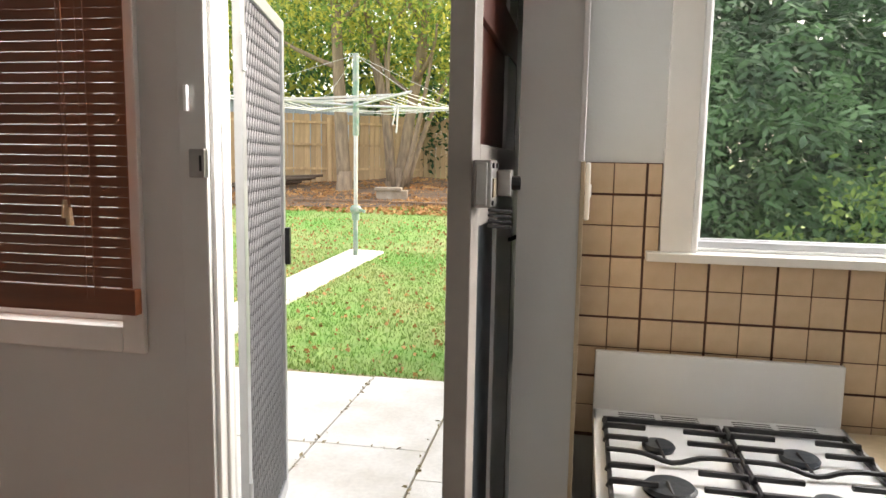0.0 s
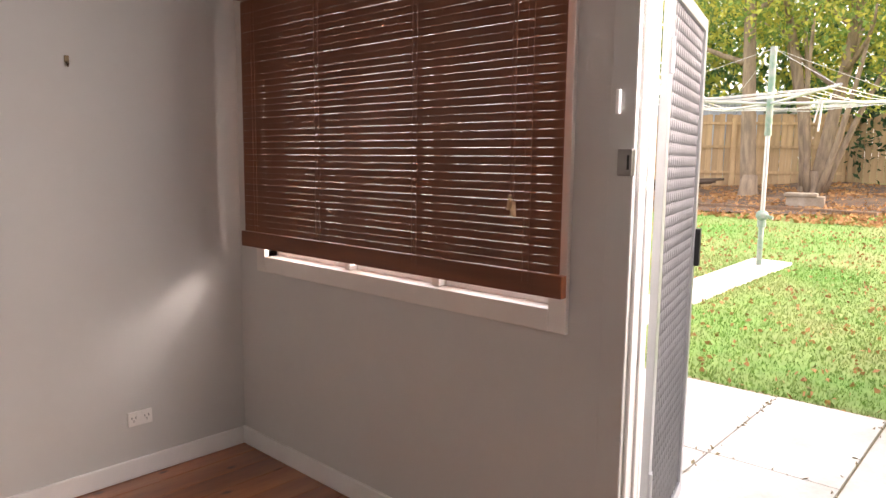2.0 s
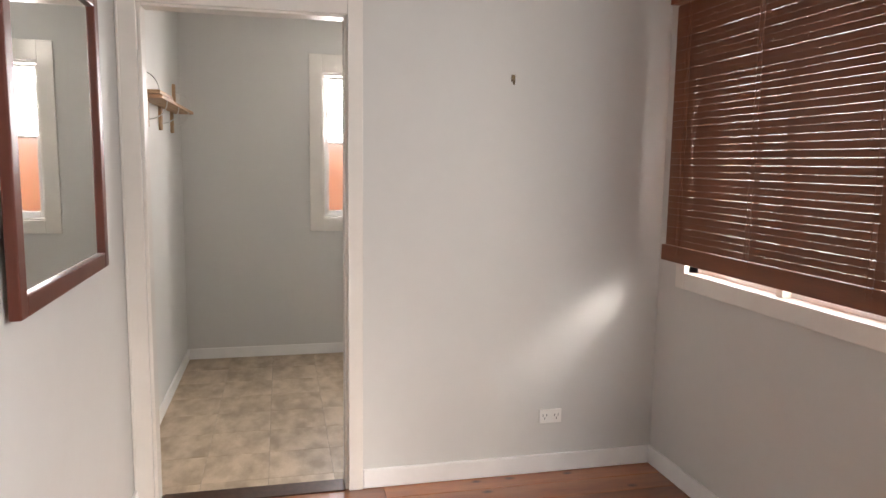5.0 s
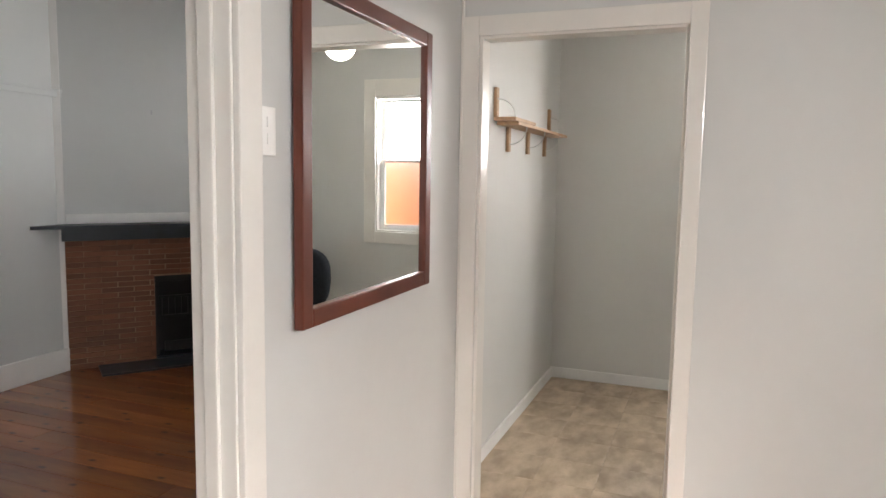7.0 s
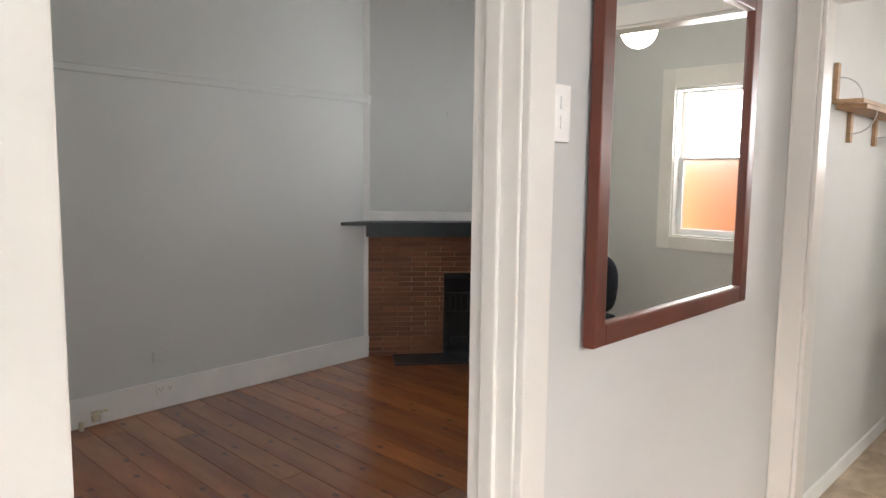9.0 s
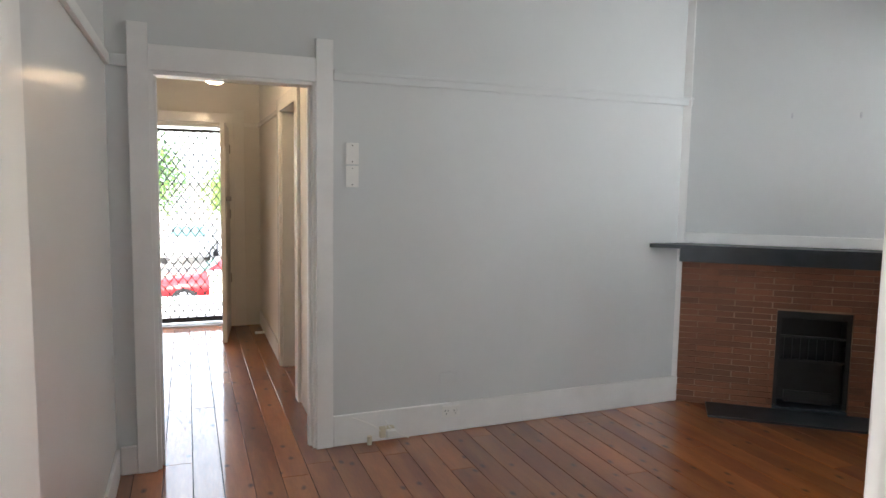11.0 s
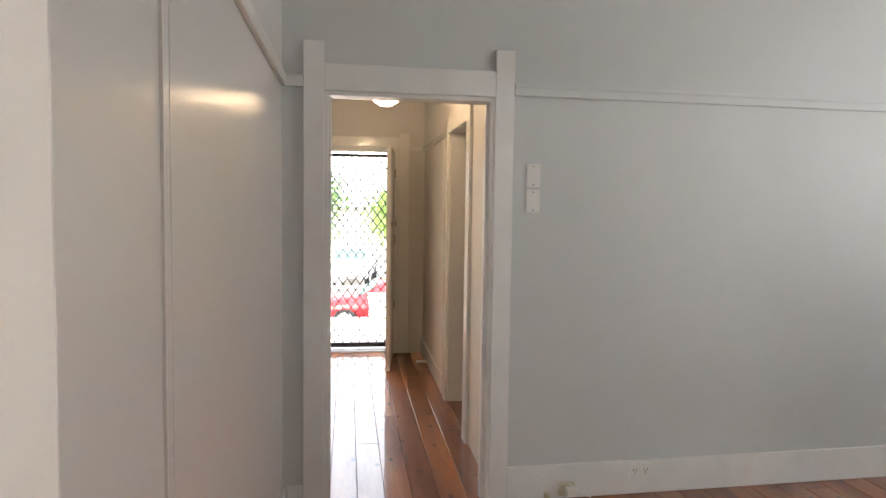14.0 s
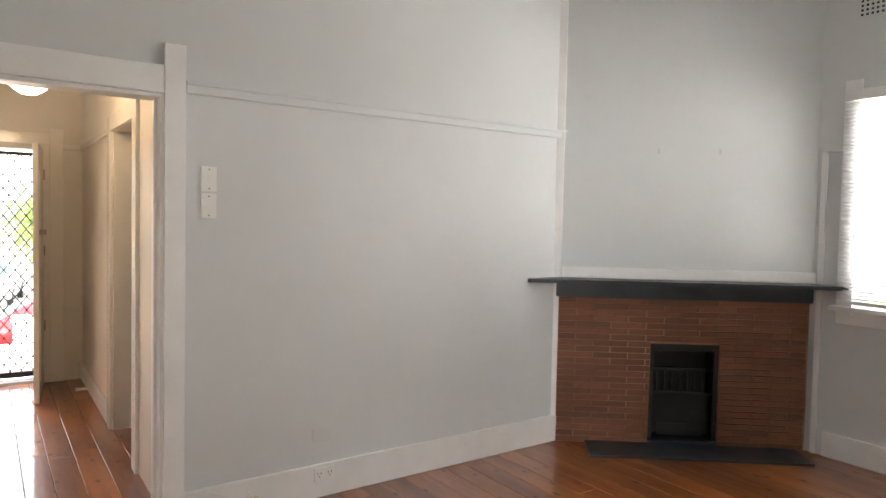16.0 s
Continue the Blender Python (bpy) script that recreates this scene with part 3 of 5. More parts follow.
def timber_blind():
    rng = random.Random(3)
    b = thing("timber_blind", "dark red-brown stained timber venetian blind, lowered over the window", "blind")
    y = BY - 0.062
    x0, x1 = -2.815, -1.012
    boxes("valance", M_BLIND, [(x0 - 0.01, x1 + 0.01, y - 0.035, y + 0.03, 2.21, 2.275)], b, bev=0.004)
    boxes("headrail", M_BLIND, [(x0, x1, y - 0.02, y + 0.035, 2.235, 2.27)], b)
    boxes("bottom_rail", M_BLIND, [(x0 - 0.012, x1 + 0.018, y - 0.016, y + 0.014, 1.062, 1.135)], b, bev=0.004)
    n, pitch = 38, 0.0281
    bm = bmesh.new()
    box(bm, x0, x1, -0.0006, 0.0006, -0.0138, 0.0138)
    me = bpy.data.meshes.new("slat")
    bm.to_mesh(me)
    bm.free()
    me.materials.append(M_BLIND)
    for i in range(n):
        o = new("slat", me)
        o.parent = b
        o.matrix_basis = Matrix.Translation((0, y, 1.15 + i * pitch)) @ Matrix.Rotation(radians(rng.uniform(-0.6, 0.6)), 4, "X") @ Matrix.Rotation(radians(rng.uniform(-0.004, 0.004)), 4, "Y")
    for x in (x0 + 0.12, -2.22, -1.64, x1 - 0.12):
        bm = bmesh.new()
        for dx in (-0.012, 0.012):
            rod(bm, (x + dx, y - 0.016, 1.1), (x + dx, y - 0.016, 2.22), 0.0012, seg=6)
        box(bm, x - 0.012, x + 0.012, y + 0.012, y + 0.0135, 1.1, 2.22)
        part("ladder_cord", bm, M_BLIND, b)
    bm = bmesh.new()
    rod(bm, (-1.19, y - 0.03, 1.38), (-1.19, y - 0.03, 2.22), 0.002, seg=6)
    rod(bm, (-1.176, y - 0.03, 1.36), (-1.176, y - 0.03, 2.22), 0.002, seg=6)
    part("pull_cord", bm, M_BLIND, b)
    for x, z in ((-1.19, 1.33), (-1.176, 1.31)):
        bm = bmesh.new()
        rod(bm, (x, y - 0.03, z), (x, y - 0.03, z + 0.05), 0.011, 0.006)
        part("cord_tassel", bm, M_WOOD, b, "turned wooden tassel")


timber_blind()


# ---- garden door ----
def garden_door_frame():
    f = thing("door_4", "white painted garden door frame with a strike plate", "door frame", kind="structure")
    for nm, it in (("architrave", (-0.885, -0.80, BY - 0.02, BY, 0, 2.16)), ("lining", (-0.80, -0.786, BY - 0.005, BY + 0.075, 0.012, 2.08)), ("door_stop", (-0.786, -0.776, BY + 0.03, BY + 0.05, 0.012, 2.06)),
                   ("lining", (0.055, 0.075, BY - 0.005, BY + 0.115, 0.012, 2.08)), ("lining", (-0.786, 0.055, BY, BY + 0.115, 2.06, 2.08)), ("architrave", (-0.80, 0.08, BY - 0.02, BY, 2.075, 2.16))):
        boxes(nm, M_WHITE if nm != "architrave" else M_WALL, [it], f, bev=0.005)
    boxes("strike_box", M_CHROME, [(-0.842, -0.795, BY - 0.043, BY - 0.02, 1.447, 1.525)], f, "worn chrome strike box", bev=0.004)
    boxes("strike_slot", M_BLACK, [(-0.81, -0.803, BY - 0.0445, BY - 0.04, 1.465, 1.507)], f)
    boxes("chain_keeper", M_WHITE, [(-0.86, -0.848, BY - 0.034, BY - 0.02, 1.625, 1.695)], f, bev=0.003)


garden_door_frame()


def garden_door():
    d = thing("back_door", "painted timber garden door standing open into the room", "door")
    x0, x1, y0, y1, z1 = 0.010, 0.047, 1.28, 2.025, 2.05
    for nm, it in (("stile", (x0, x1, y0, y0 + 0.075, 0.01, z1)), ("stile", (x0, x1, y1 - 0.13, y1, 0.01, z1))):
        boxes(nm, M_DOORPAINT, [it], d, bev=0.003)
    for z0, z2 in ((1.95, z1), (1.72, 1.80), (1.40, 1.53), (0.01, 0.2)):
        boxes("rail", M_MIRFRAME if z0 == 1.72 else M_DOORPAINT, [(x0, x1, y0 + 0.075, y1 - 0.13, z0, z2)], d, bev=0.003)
    for z0, z2, mat, yb, lab in ((1.80, 1.95, M_MIRFRAME, 1.735, "dark red-brown varnished panel"), (1.53, 1.72, M_MIRFRAME, 1.735, "dark red-brown varnished panel"), (0.2, 1.40, M_SLATE, 1.61, "dark grey glossy panel")):
        boxes("panel", mat, [(x0 + 0.008, x1 - 0.01, y0 + 0.075, yb, z0, z2)], d, lab)
        # added white strip imitates the bright reflection down the door's face
        boxes("reflection_strip", M_WHITE, [(x0 + 0.004, x1 - 0.002, yb, y1 - 0.13, z0, z2)], d, "white strip standing in for a bright reflection on the door", bev=0.003)
    lock = boxes("rim_lock", M_CHROME, [(x1, x1 + 0.028, y0 + 0.002, y0 + 0.07, 1.435, 1.505), (x1 + 0.004, x1 + 0.022, y0 - 0.004, y0 + 0.06, 1.438, 1.502)], d, "worn chrome rim lock", bev=0.003)
    boxes("lock_snib", M_CHROME, [(x1 + 0.028, x1 + 0.05, y0 + 0.06, y0 + 0.10, 1.45, 1.49)], lock, bev=0.003)
    boxes("lock_face", M_BRASS, [(x1 + 0.028, x1 + 0.030, y0 + 0.014, y0 + 0.046, 1.45, 1.478)], lock, "dull brass face plate", bev=0.0008)
    bm = bmesh.new()
    for sy, sz in ((0.012, 1.442), (0.012, 1.497), (0.056, 1.497)):
        rod(bm, (x1 + 0.027, y0 + sy, sz), (x1 + 0.031, y0 + sy, sz), 0.004, seg=8)
    part("screw", bm, M_BLACK, lock)
    bm = bmesh.new()
    rod(bm, (x1 + 0.04, y0 + 0.08, 1.47), (x1 + 0.062, y0 + 0.085, 1.47), 0.011)
    part("turn_knob", bm, M_BLACK, lock)
    bm = bmesh.new()
    for k in range(4):
        rod(bm, (x1 + 0.02, y0 + 0.04, 1.43 - 0.008 * k), (x1 + 0.05, y0 + 0.07, 1.426 - 0.008 * k), 0.0025, seg=6)
    part("key_ring", bm, M_BLACK, lock, "dark keys hanging on the lock")
    bm = bmesh.new()
    rod(bm, (x1, y1 - 0.2, 1.33), (x1 + 0.03, y1 - 0.22, 1.345), 0.005)
    part("hook_bolt", bm, M_BLACK, d)
    for z in (0.25, 1.0, 1.8):
        bm = bmesh.new()
        rod(bm, (x1 + 0.004, y1 + 0.003, z), (x1 + 0.004, y1 + 0.003, z + 0.09), 0.006)
        part("hinge", bm, M_CHROME, d)


garden_door()
wall("wall_nib", M_WALL, [(0.088, 0.2, 1.56, BY - 0.001, 0, CD)], "narrow painted partition end between door and cooker")
setting(boxes("trim_nib_edge", M_WHITE, [(0.196, 0.206, 1.555, 1.60, 1.507, CD)], bev=0.002), "chipped white corner strip on the partition", "trim")
setting(boxes("trim_tile_edge", M_BENCH, [(0.2, 0.208, 1.557, BY - 0.01, 0.84, 1.506)], bev=0.001), "beige tile edge on the partition", "trim")


def plate(name, label, m, w, h, rockers, category="switch", face=None):
    """A wall plate; local x along the wall, z up, -y out of it."""
    t = thing(name, label, category, at=m)
    face = face or M_PLASTIC
    boxes("cover_plate", face, [(-w / 2, w / 2, -0.0095, 0, -h / 2, h / 2)], t, bev=0.003)
    for x, z, a, b, dark in rockers:
        boxes("rocker" if not dark else "socket_slot", M_PLASTIC if not dark else M_BLACK, [(x - a / 2, x + a / 2, -0.0125 if not dark else -0.0098, -0.008, z - b / 2, z + b / 2)], t, bev=0.001)
    return t


plate("light_switch", "cream plastic light switch on the partition beside the cooker", pose(0.209, 1.66, 1.45, 0, 0, 90), 0.07, 0.11, [(0, 0, 0.012, 0.025, False)])
plate("light_switch", "cream plastic double light switch beside the lounge opening", pose(-1.565, MY, 1.63, 0, 0, 180), 0.062, 0.118, [(0, 0.022, 0.014, 0.026, False), (0, -0.018, 0.014, 0.026, False)])
SOCK = [(sx + dx, dz, 0.004, 0.011, True) for sx in (-0.03, 0.03) for dx, dz in ((-0.009, 0.006), (0.009, 0.006), (0, -0.01))] + [(-0.012, 0.02, 0.01, 0.013, False), (0.012, 0.02, 0.01, 0.013, False)]
plate("power_outlet", "white plastic double power outlet low on the wall", pose(LX, 1.487, 0.282, 0, 0, 90), 0.112, 0.068, SOCK, "power outlet")
plate("power_outlet", "white plastic double power outlet set into the skirting", FAR @ pose(-1.84, 0.02, 0.128, 0, 0, 180), 0.115, 0.072, SOCK, "power outlet")
plate("blank_plate", "painted-over blank wall plate above the outlet", FAR @ pose(-1.83, 0.0, 0.335, 0, 0, 180), 0.11, 0.07, [], "wall plate", M_LOUNGE)
plate("light_switch", "white light switch plate with dark screws", FAR @ pose(-1.225, 0.0, 1.662, 0, 0, 180), 0.072, 0.118, [(0, 0.045, 0.006, 0.006, True), (0, -0.045, 0.006, 0.006, True), (0, 0.012, 0.016, 0.02, False)])
plate("blank_plate", "white blank wall plate with dark screws", FAR @ pose(-1.225, 0.0, 1.535, 0, 0, 180), 0.072, 0.118, [(0, 0.045, 0.006, 0.006, True), (0, -0.045, 0.006, 0.006, True)], "wall plate")


def hook(m):
    h = thing("wall_hook", "small brass picture hook on the wall", "hook", at=m)
    boxes("hook_plate", M_BRASS, [(-0.009, 0.009, -0.004, 0, -0.004, 0.026)], h, bev=0.001)
    bm = bmesh.new()
    rod(bm, (0, -0.004, 0.0), (0, -0.016, -0.018), 0.004)
    rod(bm, (0, -0.016, -0.018), (0, -0.022, -0.004), 0.003)
    part("prong", bm, M_BRASS, h)


hook(pose(LX, 1.255, 1.868, 0, 0, 90))
for u in (0.66, 1.06):
    t = thing("wall_anchor", "small grey plug set in the painted chimney breast", "wall plug", at=FIRE @ pose(u, 0.02, 1.98))
    boxes("plug", M_ALU, [(-0.006, 0.006, -0.008, 0, -0.018, 0.018)], t, bev=0.002)


# ---- screen door outside ----
def screen_door():
    m = Matrix.Translation((-0.855, 2.30, 0.02)) @ Matrix.Rotation(radians(105), 4, "Z")
    d = thing("screen_door", "aluminium security screen door standing open outside", "door", at=m)
    W, H = 0.80, 2.05
    for it in ((0, 0.05, -0.014, 0.014, 0, H), (W - 0.045, W, -0.014, 0.014, 0, H), (0.05, W - 0.045, -0.014, 0.014, 0, 0.06), (0.05, W - 0.045, -0.014, 0.014, H - 0.05, H)):
        boxes("frame_bar", M_ALU, [it], d, bev=0.003)
    bm = bmesh.new()
    pitch = 0.042
    x0, x1, z0, z1 = 0.05, W - 0.045, 0.06, H - 0.05
    for i in range(-int(H / pitch), int(W / pitch) + 1):
        for sgn in (1, -1):
            # lines x = c + sgn * (z - zm) * 0.5
            zm = (z0 + z1) / 2
            c = x0 + i * pitch + (H * 0.25)
            za, zb = z0, z1
            xa, xb = c + sgn * (za - zm) * 0.5, c + sgn * (zb - zm) * 0.5
            if abs(xb - xa) > 1e-6:
                ta, tb = 0.0, 1.0
                for lim, side in ((x0, 1), (x1, -1)):
                    f0, f1 = (xa - lim) * side, (xb - lim) * side
                    if f0 < 0 and f1 < 0:
                        ta, tb = 1, 0
                    elif f0 < 0:
                        ta = max(ta, f0 / (f0 - f1))
                    elif f1 < 0:
                        tb = min(tb, f0 / (f0 - f1))
                if tb - ta > 0.01:
                    a = Vector((xa + (xb - xa) * ta, 0, za + (zb - za) * ta))
                    b = Vector((xa + (xb - xa) * tb, 0, za + (zb - za) * tb))
                    rod(bm, a, b, 0.0045, seg=4)
    part("diamond_grille", bm, M_GRILLE, d)
    mesh = boxes("fly_mesh", M_FLY, [(0.05, W - 0.045, 0.004, 0.0046, 0.06, H - 0.05)], d, "dark grey fly mesh")
    boxes("latch", M_BLACK, [(W - 0.035, W + 0.004, -0.035, -0.014, 1.03, 1.19)], d, "black latch handle", bev=0.004)
    for z in (0.3, 1.75):
        bm = bmesh.new()
        box(bm, 0.0, 0.03, -0.02, -0.012, z, z + 0.11)
        rod(bm, (0.0, -0.02, z), (0.0, -0.02, z + 0.11), 0.007)
        part("hinge", bm, M_ALU, d)


M_FLY = bpy.data.materials.new("fly_mesh")
M_FLY.use_nodes = True
_n, _l = M_FLY.node_tree.nodes, M_FLY.node_tree.links
_t = _n.new("ShaderNodeBsdfTransparent")
_mx = _n.new("ShaderNodeMixShader")
_mx.inputs[0].default_value = 0.7
_n["Principled BSDF"].inputs["Base Color"].default_value = (0.07, 0.07, 0.075, 1)
_n["Principled BSDF"].inputs["Roughness"].default_value = 0.6
_l.new(_t.outputs[0], _mx.inputs[1])
_l.new(_n["Principled BSDF"].outputs[0], _mx.inputs[2])
_l.new(_mx.outputs[0], _n["Material Output"].inputs[0])
screen_door()


# ---- kitchen corner ----
def kitchen_window():
    w = thing("window_2", "white painted kitchen window with an aluminium sash", "window", kind="structure")
    for nm, mat, it in (("window_frame", M_TRIM, (0.393, 0.466, BY - 0.022, BY, 1.295, 2.3)), ("window_frame", M_TRIM, (1.75, 1.82, BY - 0.022, BY, 1.295, 2.3)), ("window_head", M_TRIM, (0.466, 1.75, BY - 0.022, BY, 2.2, 2.28)),
                        ("window_sill", M_TRIM, (0.361, 1.85, BY - 0.05, BY + 0.02, 1.273, 1.295)), ("lining", M_WHITE, (0.466, 0.48, BY - 0.02, BY + 0.115, 1.295, 2.2)), ("lining", M_WHITE, (0.48, 1.75, BY + 0.021, BY + 0.115, 1.295, 1.303)),
                        ("sash_rail", M_ALU, (0.48, 1.75, BY + 0.03, BY + 0.06, 1.303, 1.319)), ("sash_rail", M_ALU, (0.48, 1.75, BY + 0.061, BY + 0.08, 1.303, 1.323)), ("sash_stile", M_WHITE, (0.48, 0.492, BY + 0.03, BY + 0.06, 1.32, 2.2))):
        boxes(nm, mat, [it], w, bev=0.003)
    g = boxes("pane", M_GLASS, [(0.492, 1.75, BY + 0.045, BY + 0.049, 1.319, 2.2)], w)
    g.visible_shadow = False


kitchen_window()


def cooker():
    c = thing("gas_cooker", "white enamel gas cooker with black trivets, standing against the tiles", "cooker", at=Matrix.Translation((-0.005, 0, 0)))
    x0, x1, y0, y1 = 0.257, 0.828, 1.44, 1.985
    boxes("body", M_ENAMEL, [(x0 + 0.004, x1 - 0.004, y0 + 0.02, y1, 0.03, 0.838)], c, bev=0.004)
    boxes("plinth", M_BLACK, [(x0 + 0.02, x1 - 0.02, y0 + 0.05, y1, 0.0, 0.03)], c)
    boxes("hob", M_ENAMEL, [(x0, x1, y0, y1, 0.838, 0.9)], c, bev=0.008)
    boxes("hob_rim", M_ENAMEL, [(x0, x0 + 0.016, y0 + 0.01, y1, 0.9, 0.888), (x1 - 0.016, x1, y0 + 0.01, y1, 0.9, 0.888), (x0, x1, y1 - 0.07, y1, 0.9, 0.893)], c, bev=0.003)
    boxes("splashback", M_ENAMEL, [(x0, x1 - 0.004, y1 + 0.002, y1 + 0.022, 0.838, 1.046)], c, bev=0.004)
    for k in range(4):
        for a in (x0 + 0.06, x1 - 0.25):
            boxes("vent_slot", M_BLACK, [(a, a + 0.085, y1 - 0.06 + 0.013 * k, y1 - 0.056 + 0.013 * k, 0.8994, 0.9008)], c)
            boxes("vent_slot", M_BLACK, [(a + 0.1, a + 0.185, y1 - 0.06 + 0.013 * k, y1 - 0.056 + 0.013 * k, 0.8994, 0.9008)], c)
    boxes("oven_door", M_ENAMEL, [(x0 + 0.01, x1 - 0.01, y0, y0 + 0.02, 0.15, 0.72)], c, bev=0.006)
    for k in range(5):
        bm = bmesh.new()
        rod(bm, (x0 + 0.09 + k * 0.098, y0 + 0.02, 0.79), (x0 + 0.09 + k * 0.098, y0 - 0.015, 0.79), 0.02)
        part("control_knob", bm, M_BLACK, c)
    for bx, by, r in ((0.391, 1.76, 0.035), (0.67, 1.76, 0.04), (0.391, 1.56, 0.05), (0.67, 1.56, 0.035)):
        bm = bmesh.new()
        rod(bm, (bx, by, 0.9), (bx, by, 0.892), r * 0.95, seg=24)
        b = part("burner_base", bm, M_CHROME, c)
        bm = bmesh.new()
        rod(bm, (bx, by, 0.9), (bx, by, 0.908), r * 0.9, r, seg=24)
        rod(bm, (bx, by, 0.908), (bx, by, 0.914), r, r * 0.88, seg=24)
        part("burner_cap", bm, M_SLATE, b)
        bm = bmesh.new()
        rod(bm, (bx + 0.008, by - r - 0.035, 0.905), (bx - 0.004, by + 0.005, 0.917), 0.003, seg=6)
        part("igniter", bm, M_BLACK, b)
    for xa, xb in ((x0 + 0.022, 0.538), (0.547, x1 - 0.022)):
        ya, yb = y0 + 0.03, y1 - 0.085
        bm = bmesh.new()
        for it in ((xa, xa + 0.009, ya, yb, 0.903, 0.914), (xb - 0.009, xb, ya, yb, 0.903, 0.914), (xa, xb, ya, ya + 0.009, 0.903, 0.914), (xa, xb, yb - 0.009, yb, 0.903, 0.914)):
            box(bm, *it, bev=0.002)
        for x in (xa + 0.004, xb - 0.004):
            for y in (ya + 0.004, yb - 0.004):
                rod(bm, (x, y, 0.9), (x, y, 0.908), 0.006, seg=8)
        part("trivet_frame", bm, M_BLACK, c)
        xm = (xa + xb) / 2
        for y in (ya + 0.07, ya + 0.14, ya + 0.285, ya + 0.35):
            for sgn, xe in ((1, xa), (-1, xb)):
                bm = bmesh.new()
                box(bm, min(xe, xe + sgn * 0.09), max(xe, xe + sgn * 0.09), y - 0.005, y + 0.005, 0.916, 0.927, bev=0.003)
                rod(bm, (xe, y, 0.908), (xe + sgn * 0.006, y, 0.922), 0.0055, seg=8)
                part("trivet_finger", bm, M_BLACK, c)
        bm = bmesh.new()
        ym = ya + 0.215
        pts = [Vector((xa + (xb - xa) * k / 14, ym - 0.014 * math.exp(-((k - 7) / 2.2) ** 2), 0.922 - 0.012 * math.exp(-((k - 7) / 2.2) ** 2))) for k in range(15)]
        sweep(bm, pts, [0.0055] * len(pts), 8)
        part("trivet_bar", bm, M_BLACK, c)


cooker()
boxes("benchtop", M_BENCH, [(0.836, 2.49, 1.43, 2.02, 0.847, 0.881)], bev=0.006)
tagged(bpy.data.objects["benchtop"], "beige laminate kitchen benchtop beside the cooker", "benchtop")
cab = thing("base_cabinet", "cream kitchen base cabinet under the benchtop", "cabinet")
boxes("body", M_TRIM, [(0.836, 2.49, 1.49, 2.02, 0.0, 0.846)], cab)
for k in range(3):
    boxes("door", M_TRIM, [(0.845 + k * 0.55, 1.385 + k * 0.55, 1.47, 1.49, 0.11, 0.83)], cab, bev=0.003)


def wall_tiles():
    base = setting(boxes("wall_tiling", M_GROUT, [(0.2, 2.49, BY - 0.006, BY - 0.0005, 0.81, 1.273), (0.2, 0.392, BY - 0.006, BY - 0.0005, 1.273, 1.507)]), "beige square wall tiles with dark brown grout", "tiles")
    p = 0.0775
    bm = bmesh.new()
    box(bm, -0.0367, 0.0367, -0.004, 0.0, -0.0362, 0.0362, bev=0.0012)
    me = bpy.data.meshes.new("tile")
    bm.to_mesh(me)
    bm.free()
    me.materials.append(M_TILE)
    for i in range(15):
        for j in range(9):
            x = 0.201 + p / 2 + i * p
            z = 0.8175 + 0.0765 / 2 + j * 0.0765
            if j > 5 and x > 0.42:
                continue
            gx = 0.0007 if i % 2 == 0 else -0.0007
            gz = 0.0007 if j % 2 == 0 else -0.0007
            o = new("tile", me)
            o.parent = base
            o.matrix_basis = pose(x + gx * 1.2, BY - 0.0055, z + gz * 1.2)
            if x + 0.037 > 0.392 and j > 5:
                o.matrix_basis = pose(0.3745, BY - 0.0055, z + gz * 1.2) @ Matrix.Diagonal((0.42, 1, 1, 1))
    return base


# ---- mirror ----
def mirror():
    t = thing("wall_mirror", "rectangular mirror in a red-brown timber frame on the wall", "mirror", at=Matrix.Translation((-2.562, MY, 0)) @ Matrix.Rotation(radians(0.7), 4, "Z"))
    x0, x1, z0, z1, f = 0.0, 0.899, 1.118, 2.045, 0.052
    y = 0.0
    for it in ((x0, x0 + f, y + 0.002, y + 0.03, z0, z1), (x1 - f, x1, y + 0.002, y + 0.03, z0, z1), (x0 + f, x1 - f, y + 0.002, y + 0.03, z0, z0 + f), (x0 + f, x1 - f, y + 0.002, y + 0.03, z1 - f, z1)):
        boxes("frame_bar", M_MIRFRAME, [it], t, bev=0.005)
    boxes("looking_glass", M_MIRROR, [(x0 + f - 0.004, x1 - f + 0.004, y + 0.008, y + 0.016, z0 + f - 0.004, z1 - f + 0.004)], t)


mirror()


